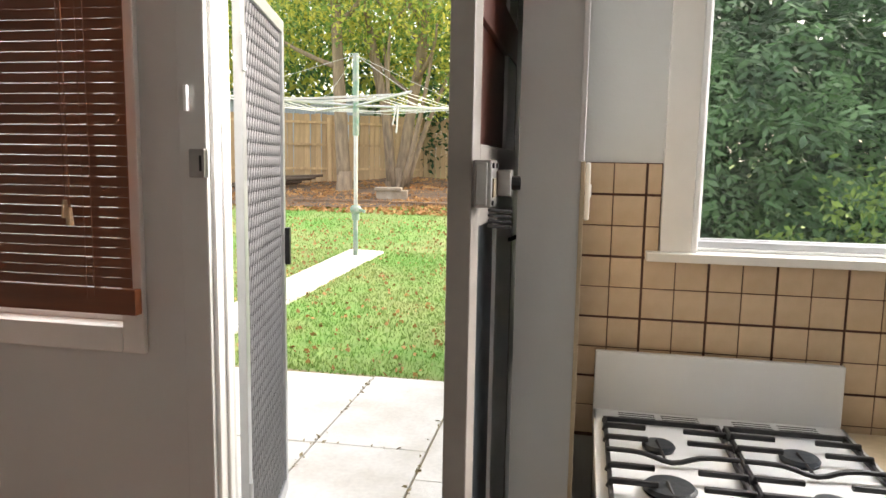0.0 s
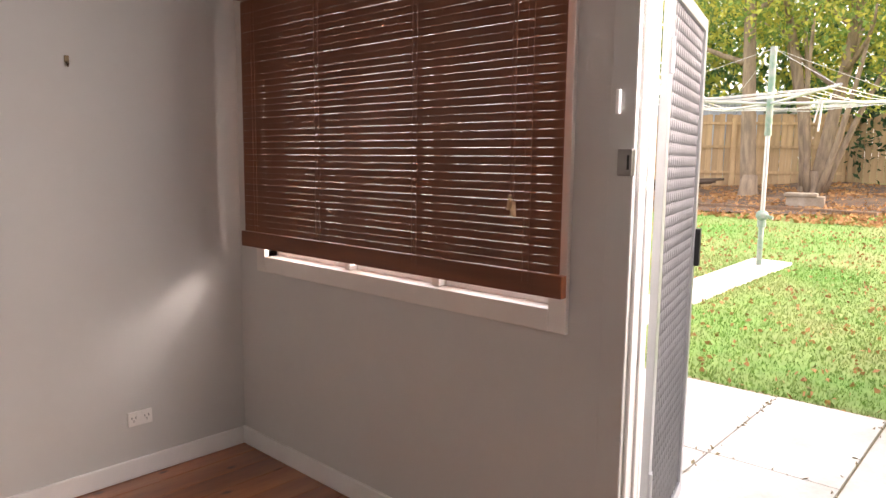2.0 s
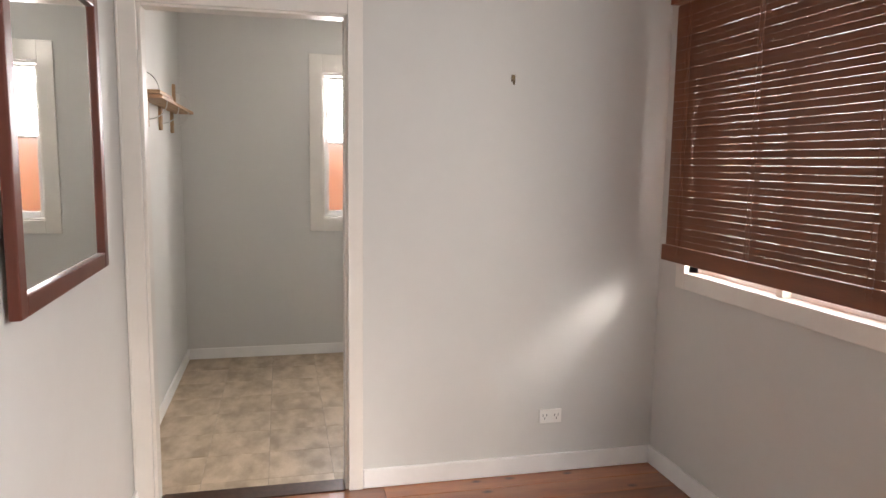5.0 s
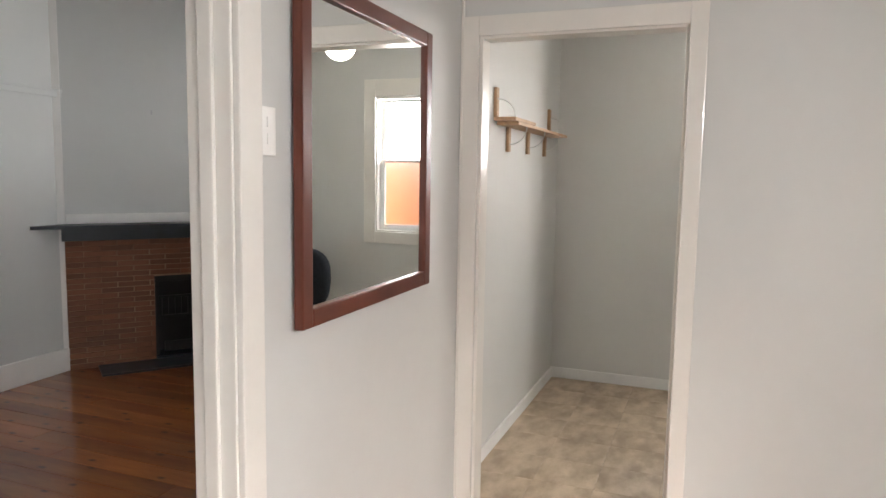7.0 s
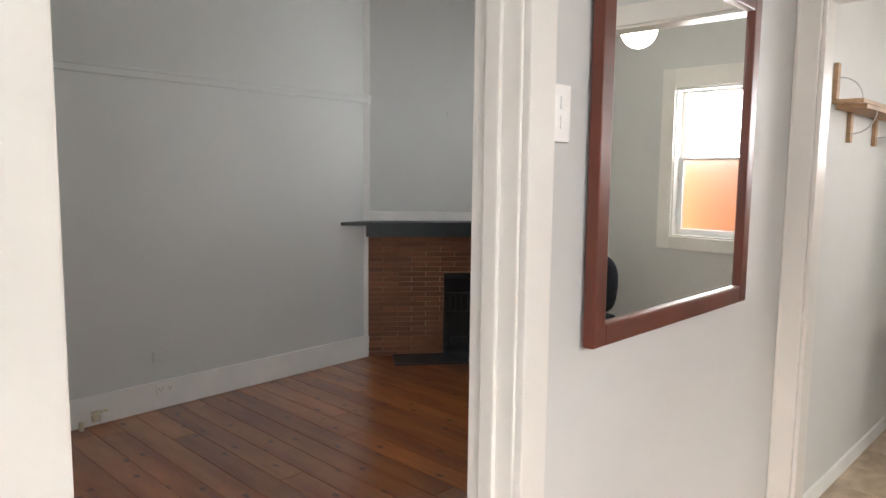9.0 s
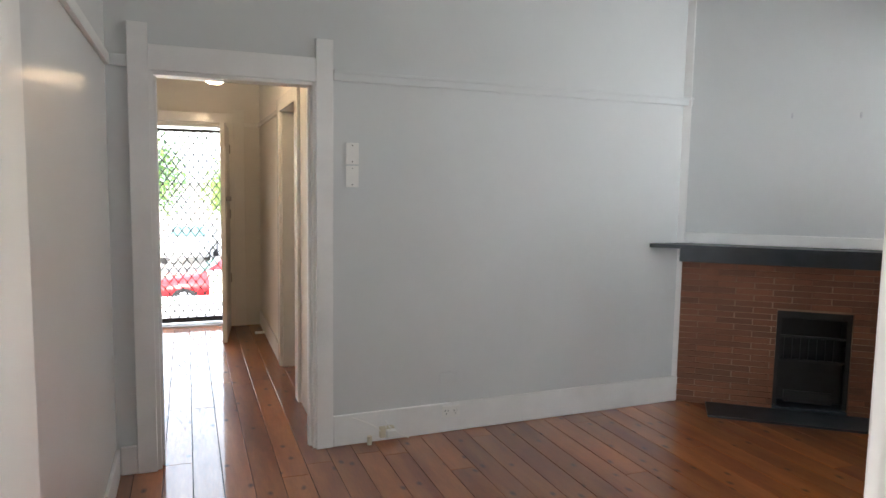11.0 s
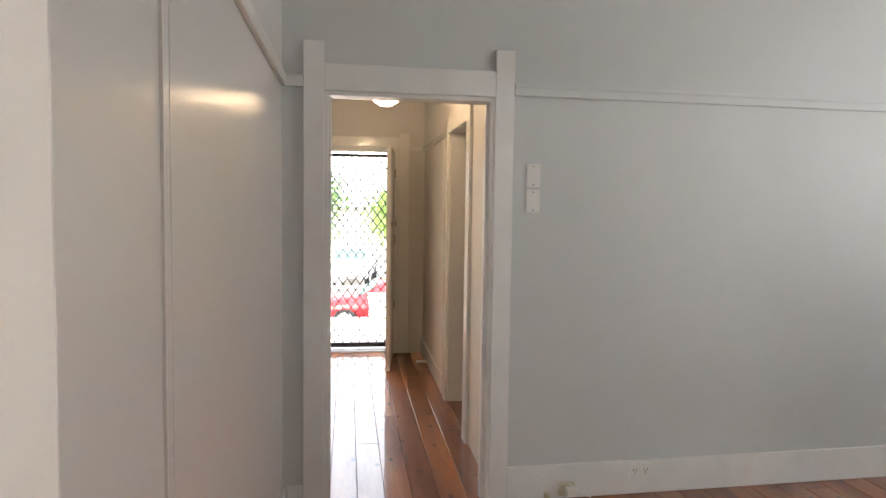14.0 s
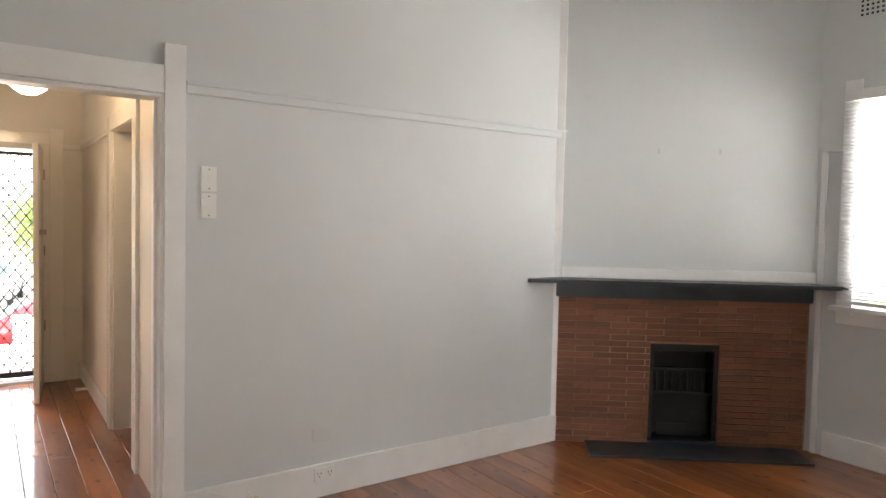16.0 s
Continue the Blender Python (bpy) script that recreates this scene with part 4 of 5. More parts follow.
# ---- nook ----
def nook_window():
    w = thing("window_3", "white double-hung window with frosted panes", "window", kind="structure")
    y0, y1, z0, z1 = 0.54, 1.12, 1.06, 2.15
    for nm, it in (("window_frame", (NX, NX + 0.02, y0 - 0.1, y0, 0.965, 2.285)), ("window_frame", (NX, NX + 0.02, y1, y1 + 0.1, 0.965, 2.285)), ("window_head", (NX, NX + 0.02, y0, y1, z1, 2.285)), ("window_sill", (NX, NX + 0.02, y0, y1, 0.965, z0)),
                   ("lining", (NX - 0.15, NX, y0 - 0.001, y0 + 0.012, z0, z1)), ("lining", (NX - 0.15, NX, y1 - 0.012, y1 + 0.001, z0, z1)), ("lining", (NX - 0.15, NX, y0, y1, z0 - 0.001, z0 + 0.012)), ("lining", (NX - 0.15, NX, y0, y1, z1 - 0.02, z1))):
        boxes(nm, M_TRIM, [it], w, bev=0.004)
    for z2, z3, dx in ((z0 + 0.012, 1.645, -0.06), (1.625, z1 - 0.02, -0.09)):
        for it in ((y0 + 0.012, y0 + 0.05, z2, z3), (y1 - 0.05, y1 - 0.012, z2, z3)):
            boxes("sash_stile", M_WHITE, [(NX + dx - 0.03, NX + dx, *it)], w, bev=0.003)
        boxes("sash_rail", M_WHITE, [(NX + dx - 0.03, NX + dx, y0 + 0.05, y1 - 0.05, z2, z2 + (0.045 if dx > -0.07 else 0.02))], w, bev=0.003)
        boxes("sash_rail", M_WHITE, [(NX + dx - 0.03, NX + dx, y0 + 0.05, y1 - 0.05, z3 - 0.02, z3)], w, bev=0.003)
        g = boxes("pane", M_FROST, [(NX + dx - 0.018, NX + dx - 0.014, y0 + 0.05, y1 - 0.05, z2 + 0.02, z3 - 0.02)], w)
        g.visible_shadow = False


nook_window()


def wire_arc(bm, c, r, a0, a1, plane, rad=0.003):
    pts = []
    for i in range(9):
        a = a0 + (a1 - a0) * i / 8
        pts.append(Vector(c) + Vector((0, r * math.cos(a), r * math.sin(a))))
    for p, q in zip(pts, pts[1:]):
        rod(bm, p, q, rad, seg=6)


def wall_shelf():
    s = thing("wall_shelf", "narrow pine wall shelf on timber brackets with wire braces", "shelf")
    y = NY + 0.0005
    boxes("board", M_WOOD, [(-5.02, -3.72, y, y + 0.12, 1.80, 1.818)], s, bev=0.002)
    boxes("end_board", M_WOOD, [(-4.1, -3.66, y, y + 0.12, 1.819, 1.837)], s, bev=0.002)
    for x in (-3.675, -4.93):
        b = boxes("upright", M_WOOD, [(x - 0.02, x + 0.02, y, y + 0.018, 1.838 if x > -4 else 1.818, 1.99)], s, bev=0.002)
        bm = bmesh.new()
        wire_arc(bm, (x, y + 0.018, 1.835), 0.095, 0.0, math.pi / 2, "yz")
        part("wire_brace", bm, M_WIRE, b)
    for x in (-3.92, -4.36, -4.81):
        b = boxes("bracket", M_WOOD, [(x - 0.02, x + 0.02, y, y + 0.018, 1.665, 1.80)], s, bev=0.002)
        bm = bmesh.new()
        wire_arc(bm, (x, y + 0.018, 1.80), 0.095, -math.pi / 2, 0.0, "yz")
        part("wire_brace", bm, M_WIRE, b)


wall_shelf()


def globe_lamp():
    t = thing("ceiling_lamp", "lit white glass globe ceiling lamp", "lamp")
    bm = bmesh.new()
    rod(bm, (-4.15, 0.84, CD - 0.001), (-4.15, 0.84, CD - 0.03), 0.06, seg=24)
    rod(bm, (-4.15, 0.84, CD - 0.03), (-4.15, 0.84, 2.44), 0.02, seg=12)
    part("fitting", bm, M_WHITE, t)
    bm = bmesh.new()
    ball(bm, (-4.15, 0.84, 2.35), 0.105)
    part("globe", bm, emitter("lit_globe", (1.0, 0.95, 0.88), 4.0), t, "lit opal glass globe", True)


globe_lamp()


def navy_chair():
    c = thing("upholstered_chair", "dark navy upholstered chair in the corner of the nook", "chair", at=pose(-4.66, 1.55, 0.004, 0, 0, 100))
    bm = bmesh.new()
    box(bm, -0.23, 0.23, -0.23, 0.23, 0.40, 0.50, bev=0.04)
    part("seat", bm, M_NAVY, c, smooth=True)
    bm = bmesh.new()
    rim = [Vector((0.22 * math.cos(a) * (1 if math.sin(a) > 0 else 0.96), 0, 0.70 + 0.24 * math.copysign(abs(math.sin(a)) ** 0.6, math.sin(a)))) for a in [2 * math.pi * k / 28 for k in range(28)]]
    loops = []
    for y, k in ((0.165, 0.86), (0.18, 0.97), (0.21, 1.0), (0.24, 0.97), (0.255, 0.86)):
        loops.append([bm.verts.new((v.x * k, y, 0.70 + (v.z - 0.70) * k)) for v in rim])
    for p, q in zip(loops, loops[1:]):
        for i in range(28):
            bm.faces.new((p[i], q[i], q[(i + 1) % 28], p[(i + 1) % 28]))
    bm.faces.new(loops[0])
    bm.faces.new(loops[-1][::-1])
    bmesh.ops.recalc_face_normals(bm, faces=bm.faces)
    part("backrest", bm, M_NAVY, c, smooth=True)
    for x in (-0.19, 0.19):
        for y in (-0.19, 0.19):
            bm = bmesh.new()
            rod(bm, (x, y, 0), (x * 0.95, y * 0.95, 0.41), 0.014, 0.02)
            part("leg", bm, M_BLACK, c)


navy_chair()


# ---- lounge ----
def fireplace():
    f = thing("fireplace", "corner fireplace of thin red-brown bricks with a dark mantel shelf", "fireplace", at=FIRE)
    U0, U1, ZT = 0.025, FPL - 0.05, 0.992
    a, b, h = 0.645, 1.10, 0.69
    boxes("brick_backing", M_MORTAR, [(U0 - 0.01, a, 0.006, 0.09, 0, ZT), (b, U1 + 0.01, 0.006, 0.09, 0, ZT), (a, b, 0.006, 0.09, h, ZT)], f)
    boxes("frieze", M_SLATE, [(U0 - 0.02, U1 + 0.02, -0.025, 0.09, ZT, 1.094)], f, "dark slate band under the mantel", bev=0.003)
    bm = bmesh.new()
    vs = [(-0.02, 0.06), (-0.10, -0.06), (-0.195, -0.165), (-0.175, -0.18), (FPL + 0.13, -0.18), (FPL + 0.15, -0.165), (FPL + 0.07, -0.06), (FPL + 0.01, 0.06)]
    lo = [bm.verts.new((x, y, 1.094)) for x, y in vs]
    hi = [bm.verts.new((x, y, 1.12)) for x, y in vs]
    bm.faces.new(lo[::-1])
    bm.faces.new(hi)
    for i in range(8):
        j = (i + 1) % 8
        bm.faces.new((lo[i], lo[j], hi[j], hi[i]))
    bmesh.ops.recalc_face_normals(bm, faces=bm.faces)
    part("mantel_shelf", bm, M_SLATE, f, "dark green-black slate mantel shelf")
    boxes("firebox_back", M_FIRE, [(a - 0.02, b + 0.02, 0.30, 0.32, 0, h)], f)
    boxes("firebox_side", M_FIRE, [(a - 0.02, a, 0.08, 0.32, 0, h)], f)
    boxes("firebox_side", M_FIRE, [(b, b + 0.02, 0.08, 0.32, 0, h)], f)
    boxes("firebox_top", M_FIRE, [(a - 0.02, b + 0.02, 0.08, 0.32, h, h + 0.02)], f)
    g = boxes("fire_grate", M_FIRE, [(a, b, 0.02, 0.05, h - 0.05, h), (a, a + 0.03, 0.02, 0.05, 0.04, h), (b - 0.03, b, 0.02, 0.05, 0.04, h), (a + 0.03, b - 0.03, 0.04, 0.06, 0.50, 0.52), (a + 0.03, b - 0.03, 0.04, 0.06, 0.34, 0.36)], f, "black cast-iron fire insert", bev=0.004)
    for k in range(7):
        boxes("grate_bar", M_FIRE, [(a + 0.06 + k * 0.05, a + 0.075 + k * 0.05, 0.045, 0.06, 0.36, 0.50)], g)
    boxes("insert_plate", M_FIRE, [(a + 0.03, b - 0.03, 0.10, 0.12, 0.06, 0.34)], g)
    boxes("ash_pan", M_BLACK, [(a + 0.08, b - 0.08, 0.08, 0.10, 0.05, 0.13)], g, bev=0.004)
    boxes("hearth", M_SLATE, [(0.22, FPL - 0.10, -0.30, 0.006, 0.001, 0.016), (a, b, 0.006, 0.30, 0.001, 0.03)], f, "dark slate hearth slab", bev=0.003)
    return f, U0, U1, ZT, a, b, h


FIREPLACE = fireplace()


def lounge_window():
    w = thing("window_4", "white painted lounge window", "window", kind="structure")
    y0, y1, z0, z1 = -2.62, -1.2, 1.0, 2.28
    for nm, it in (("window_frame", (RX, RX + 0.022, y0 - 0.1, y0, 0.94, 2.42)), ("window_frame", (RX, RX + 0.022, y1, y1 + 0.1, 0.94, 2.42)), ("window_head", (RX, RX + 0.018, y0, y1, z1, 2.36)),
                   ("window_sill", (RX - 0.02, RX + 0.06, y0 - 0.13, y1 + 0.13, 0.965, 0.995)), ("apron", (RX, RX + 0.018, y0 - 0.1, y1 + 0.1, 0.88, 0.964)), ("mullion", (RX - 0.14, RX - 0.11, (y0 + y1) / 2 - 0.02, (y0 + y1) / 2 + 0.02, z0, z1))):
        boxes(nm, M_WHITE, [it], w, bev=0.004)
    g = boxes("pane", M_GLASS, [(RX - 0.104, RX - 0.1, y0, y1, z0, z1)], w)
    g.visible_shadow = False


lounge_window()


def white_blind():
    b = thing("venetian_blind", "white venetian blind lowered and half open over the window", "blind")
    y0, y1 = -2.70, -1.13
    x = RX + 0.045
    boxes("headrail", M_WHITE, [(x - 0.02, x + 0.02, y0, y1, 2.285, 2.325)], b, bev=0.003)
    boxes("bottom_rail", M_WHITE, [(x - 0.013, x + 0.013, y0, y1, 1.012, 1.035)], b, bev=0.003)
    bm = bmesh.new()
    box(bm, -0.0135, 0.0135, y0, y1, -0.0008, 0.0008)
    me = bpy.data.meshes.new("slat")
    bm.to_mesh(me)
    bm.free()
    me.materials.append(M_SLATW)
    rng = random.Random(6)
    n = 52
    for i in range(n):
        o = new("slat", me)
        o.parent = b
        o.matrix_basis = Matrix.Translation((x, 0, 1.048 + i * 0.0238)) @ Matrix.Rotation(radians(-24 + rng.uniform(-3, 3)), 4, "Y")
    for y in (y0 + 0.15, (y0 + y1) / 2, y1 - 0.15):
        bm = bmesh.new()
        rod(bm, (x + 0.014, y, 1.02), (x + 0.014, y, 2.3), 0.0012, seg=6)
        part("ladder_cord", bm, M_WHITE, b)
    bm = bmesh.new()
    rod(bm, (x + 0.03, y0 + 0.1, 1.45), (x + 0.03, y0 + 0.1, 2.28), 0.0015, seg=6)
    rod(bm, (x + 0.03, y0 + 0.1, 1.43), (x + 0.03, y0 + 0.1, 1.47), 0.007, 0.004)
    part("pull_cord", bm, M_CHROME, b)


M_SLATW = material("white_slat", (0.82, 0.82, 0.82), 0.4, var=0.01)
white_blind()


def wall_vent():
    v = thing("wall_vent", "painted plaster wall vent with square holes", "vent", at=Matrix.Translation((RX, -2.52, 2.86)))
    boxes("frame", M_LOUNGE, [(0, 0.008, -0.16, 0.16, -0.07, 0.07)], v, bev=0.003)
    for i in range(9):
        for j in range(4):
            boxes("hole", M_BLACK, [(0.0076, 0.0088, -0.133 + i * 0.03, -0.118 + i * 0.03, -0.05 + j * 0.028, -0.036 + j * 0.028)], v)


wall_vent()


M_BENCH2 = material("aged_cream_plastic", (0.66, 0.60, 0.46), 0.4, var=0.03)


def phone_jack():
    p = thing("phone_junction", "old cream phone junction with loose cable on the skirting", "phone socket", at=FAR @ pose(-1.42, 0.02, 0.0))
    boxes("socket_body", M_BENCH2, [(-0.05, 0.035, 0, 0.035, 0.03, 0.09)], p, bev=0.004)
    boxes("plug", M_PLASTIC, [(-0.05, 0.005, 0.035, 0.07, 0.035, 0.08)], p, bev=0.004)
    bm = bmesh.new()
    pts = [(0.0, 0.03, 0.07), (0.005, 0.035, 0.13), (-0.02, 0.04, 0.09), (-0.09, 0.03, 0.035), (-0.14, 0.03, 0.01)]
    for a, b in zip(pts, pts[1:]):
        rod(bm, a, b, 0.003, seg=6)
    pts = [(0.02, 0.03, 0.06), (0.08, 0.025, 0.11), (0.16, 0.02, 0.15), (0.2, 0.012, 0.165)]
    for a, b in zip(pts, pts[1:]):
        rod(bm, a, b, 0.003, seg=6)
    part("cable", bm, M_PLASTIC, p)
    bm = bmesh.new()
    rod(bm, (0.1, 0.03, 0.0), (0.1, 0.03, 0.05), 0.014)
    part("cable_clip", bm, M_BENCH2, p)


phone_jack()


# ---- hall ----
casing("door_5", M_TRIM, [("architrave", (HX, HX + 0.022, -5.72, -5.6, 0, 2.14)), ("architrave", (HX, HX + 0.022, -4.75, -4.63, 0, 2.14)), ("architrave", (HX, HX + 0.02, -5.6, -4.75, 2.04, 2.14)),
                          ("lining", (HX - 0.12, HX, -5.6, -5.575, 0, 2.04)), ("lining", (HX - 0.12, HX, -4.775, -4.75, 0, 2.04))], "cream painted bedroom door frame")
casing("door_6", M_TRIM, [("architrave", (-1.27, -1.165, FD, FD + 0.022, 0, 2.2)), ("architrave", (-1.165, -0.24, FD, FD + 0.02, 2.06, 2.16)), ("lining", (-1.115, -1.09, FD - 0.2, FD, 0, 2.02)), ("lining", (-1.165, -1.09, FD, FD + 0.018, 0, 2.06))], "cream painted front door frame with raised corner post")


def front_door():
    d = thing("front_door", "cream painted front door standing open into the hall", "door", at=pose(-1.10, FD + 0.02, 0.008, 0, 0, 84))
    boxes("leaf", M_TRIM, [(0, 0.78, -0.02, 0.02, 0, 2.0)], d, bev=0.003)
    for z in (0.5, 1.5):
        boxes("raised_panel", M_TRIM, [(0.12, 0.66, -0.024, 0.024, z - 0.35, z + 0.3)], d, bev=0.004)
    bm = bmesh.new()
    rod(bm, (0.71, 0.02, 1.32), (0.71, 0.07, 1.32), 0.02)
    part("lock", bm, M_CHROME, d)
    for z in (0.45, 1.1, 1.75):
        bm = bmesh.new()
        rod(bm, (0.0, 0.024, z), (0.0, 0.024, z + 0.09), 0.007)
        part("hinge", bm, M_CHROME, d)


front_door()


def front_screen():
    d = thing("security_door", "black diamond-grille security door closed at the entry", "door", at=Matrix.Translation((-1.085, FD - 0.17, 0.03)))
    W, H = 0.82, 1.97
    for it in ((0, 0.03, -0.015, 0.015, 0, H), (W - 0.03, W, -0.015, 0.015, 0, H), (0.03, W - 0.03, -0.015, 0.015, 0, 0.05), (0.03, W - 0.03, -0.015, 0.015, H - 0.03, H)):
        boxes("frame_bar", M_BLACK, [it], d, bev=0.002)
    bm = bmesh.new()
    pitch = 0.085
    x0, x1, z0, z1 = 0.03, W - 0.03, 0.05, H - 0.03
    k = 0.72
    for sgn in (1, -1):
        i = -40
        while i < 40:
            c = i * pitch
            za, zb = (x0 - c) / (sgn * k), (x1 - c) / (sgn * k)
            za, zb = min(za, zb), max(za, zb)
            za, zb = max(za, z0), min(zb, z1)
            if zb - za > 0.02:
                rod(bm, (c + sgn * k * za, 0, za), (c + sgn * k * zb, 0, zb), 0.006, seg=5)
            i += 1
    part("diamond_grille", bm, M_BLACK, d)
    boxes("latch", M_BLACK, [(W - 0.035, W - 0.005, 0.015, 0.05, 0.98, 1.06)], d, bev=0.003)


front_screen()
setting(boxes("floor_entry_sill", M_ALU, [(-1.09, -0.26, FD - 0.2, FD - 0.02, -0.05, 0.02)], bev=0.004), "metal-edged timber entry sill", "door sill")


def hall_lamp():
    t = thing("hall_lamp", "lit white glass hall lamp with a scalloped shade", "lamp")
    c = (-0.905, -5.0)
    bm = bmesh.new()
    rod(bm, (*c, CL - 0.001), (*c, 2.35), 0.01)
    rod(bm, (*c, CL - 0.001), (*c, CL - 0.03), 0.05, seg=20)
    part("stem", bm, M_WHITE, t)
    bm = bmesh.new()
    for z0, z1, ra, rb in ((2.15, 2.18, 0.04, 0.085), (2.18, 2.195, 0.085, 0.095), (2.195, 2.235, 0.105, 0.138), (2.235, 2.35, 0.138, 0.045)):
        rod(bm, (*c, z0), (*c, z1), ra, rb, seg=24)
    part("shade", bm, emitter("lit_shade", (1.0, 0.74, 0.47), 6.0), t, "lit opal glass shade", True)


hall_lamp()
t = thing("door_stop_peg", "small white door stop on the hall floor", "door stop", at=pose(-1.40, -6.79, 0.03))
bm = bmesh.new()
rod(bm, (0, 0, 0), (0.08, 0, 0), 0.012)
ball(bm, (0.08, 0, 0), 0.016, u=10, v=6)
part("peg", bm, M_PLASTIC, t)


# ---- garden ----
def ground_z(x, y):
    if y > 5.0:
        return -0.12 + 0.088 * (y - 5.0) * min(1.0, (y - 5.0) / 2.0 + 0.3)
    if y < -8.5:
        return -0.25 - min(1.55, (-8.5 - y) * 0.2)
    return -0.14


def ground():
    bm = bmesh.new()
    xs = [-400, -60, -30] + [-20 + i * 0.8 for i in range(50)] + [30, 60, 400]
    ys = [-400, -60, -40] + [-30 + i * 0.8 for i in range(27)] + [-8.5, -7.6, 2.3] + [5 + i * 0.5 for i in range(40)] + [30, 60, 400]
    rows = []
    for y in ys:
        rows.append([bm.verts.new((x, y, ground_z(x, min(max(y, -20), 26)) - 0.02 + (0.03 * noise.noise((x * 0.6, y * 0.6, 0)) if 5.2 < y < 26 else 0))) for x in xs])
    for r0, r1 in zip(rows, rows[1:]):
        for i in range(len(xs) - 1):
            bm.faces.new((r0[i], r0[i + 1], r1[i + 1], r1[i]))
    return setting(part("ground", bm, M_GRASS, smooth=True), "patchy green lawn rising towards the back fence", "lawn")


ground()


def leaf_mesh(name, centres, size, mat, seed, droop=0.3, aspect=2.2):
    """Many small kite-shaped leaves at the given centres, as one mesh."""
    rng = np.random.default_rng(seed)
    c = np.asarray(centres, float)
    n = len(c)
    d = rng.normal(size=(n, 3))
    d[:, 2] -= droop
    d /= np.linalg.norm(d, axis=1)[:, None]
    e = np.cross(d, rng.normal(size=(n, 3)))
    e /= np.linalg.norm(e, axis=1)[:, None]
    s = size * rng.uniform(0.6, 1.35, n)[:, None]
    v = np.stack([c - d * s * 0.5, c + e * s * 0.5 / aspect, c + d * s * 0.5, c - e * s * 0.5 / aspect], 1).reshape(-1, 3)
    f = np.arange(4 * n).reshape(-1, 4)
    me = bpy.data.meshes.new(name)
    me.from_pydata(v.tolist(), [], f.tolist())
    me.materials.append(mat)
    return me


def clumps(seed, n_clump, n_leaf, lo, hi, r):
    rng = np.random.default_rng(seed)
    cc = rng.uniform(lo, hi, (n_clump, 3))
    pts = np.repeat(cc, n_leaf, 0) + rng.normal(size=(n_clump * n_leaf, 3)) * np.asarray(r) * rng.uniform(0.5, 1.3, (n_clump * n_leaf, 1))
    return pts


def branch(bm, a, b, r0, r1, bend, rng, n=5):
    pts = []
    a, b = Vector(a), Vector(b)
    off = Vector((rng.uniform(-1, 1), rng.uniform(-1, 1), 0)) * bend
    for i in range(n + 1):
        t = i / n
        pts.append(a.lerp(b, t) + off * math.sin(math.pi * t))
    sweep(bm, pts, [r0 + (r1 - r0) * i / n for i in range(n + 1)])
    return pts[-1]


def tree(name, label, base, top, r, crowns, leaves, size, mats, seed, limbs=5, stems=0):
    rng = random.Random(seed)
    t = thing(name, label, "tree")
    bm = bmesh.new()
    tip = branch(bm, base, top, r, r * 0.6, 0.15, rng, 7)
    foot = Vector(base)
    sweep(bm, [foot - Vector((0, 0, 0.15)), foot, foot + Vector((0, 0, 0.2)), foot + Vector((0, 0, 0.5))], [r * 1.7, r * 1.4, r * 1.12, r * 0.96], 12)
    for k in range(stems):
        a = 2 * math.pi * (k + 0.3) / stems
        out = Vector((math.cos(a), math.sin(a), 0))
        branch(bm, foot + out * r * 0.9 - Vector((0, 0, 0.1)), foot.lerp(Vector(top), 0.75) + out * rng.uniform(0.5, 1.3), r * 0.5, r * 0.2, 0.12, rng, 6)
    ends = []
    for i in range(limbs):
        st = Vector(base).lerp(Vector(top), rng.uniform(0.45, 1.0))
        e = st + Vector((rng.uniform(-1.8, 1.8), rng.uniform(-1.2, 1.2), rng.uniform(0.8, 2.4)))
        branch(bm, st, e, r * 0.4, r * 0.12, 0.25, rng, 4)
        ends.append(e)
    part("trunk", bm, M_BARK, t, smooth=True)
    nrng = np.random.default_rng(seed)
    pts = []
    for cx, cy, cz, rx, ry, rz, k in crowns:
        cl = nrng.normal(size=(k, 3)) * np.array((rx, ry, rz)) * 0.55 + (cx, cy, cz)
        pts.append(np.repeat(cl, leaves, 0) + nrng.normal(size=(k * leaves, 3)) * 0.22)
    pts = np.concatenate(pts)
    half = len(pts) // 2
    idx = nrng.permutation(len(pts))
    for m, ii in ((mats[0], idx[:half]), (mats[1], idx[half:])):
        ob = new("crown", leaf_mesh("crown", pts[ii], size, m, seed))
        ob.parent = t
    return t


tree("garden_tree", "slender garden tree with yellow-green autumn leaves", (-5.2, 15.6, 0.75), (-5.5, 15.7, 6.0), 0.17,
     [(-6.2, 15.5, 4.9, 1.6, 1.2, 0.9, 45), (-4.6, 15.6, 5.2, 1.5, 1.2, 0.9, 45), (-7.0, 16.0, 5.6, 1.8, 1.2, 1.3, 40)], 26, 0.13, (M_LEAF_Y, M_LEAF_L), 11, 7)
tree("garden_tree", "multi-stemmed garden tree with green and yellow leaves", (-4.1, 16.3, 0.85), (-3.4, 16.4, 5.5), 0.15,
     [(-3.4, 16.2, 4.6, 1.6, 1.0, 0.9, 50), (-2.2, 16.2, 4.3, 1.3, 1.0, 1.2, 50), (-3.6, 16.0, 5.4, 2.0, 1.2, 1.1, 45), (-2.6, 16.0, 3.2, 0.7, 0.6, 0.6, 18)], 28, 0.13, (M_LEAF_L, M_LEAF_Y), 12, 8, 5)
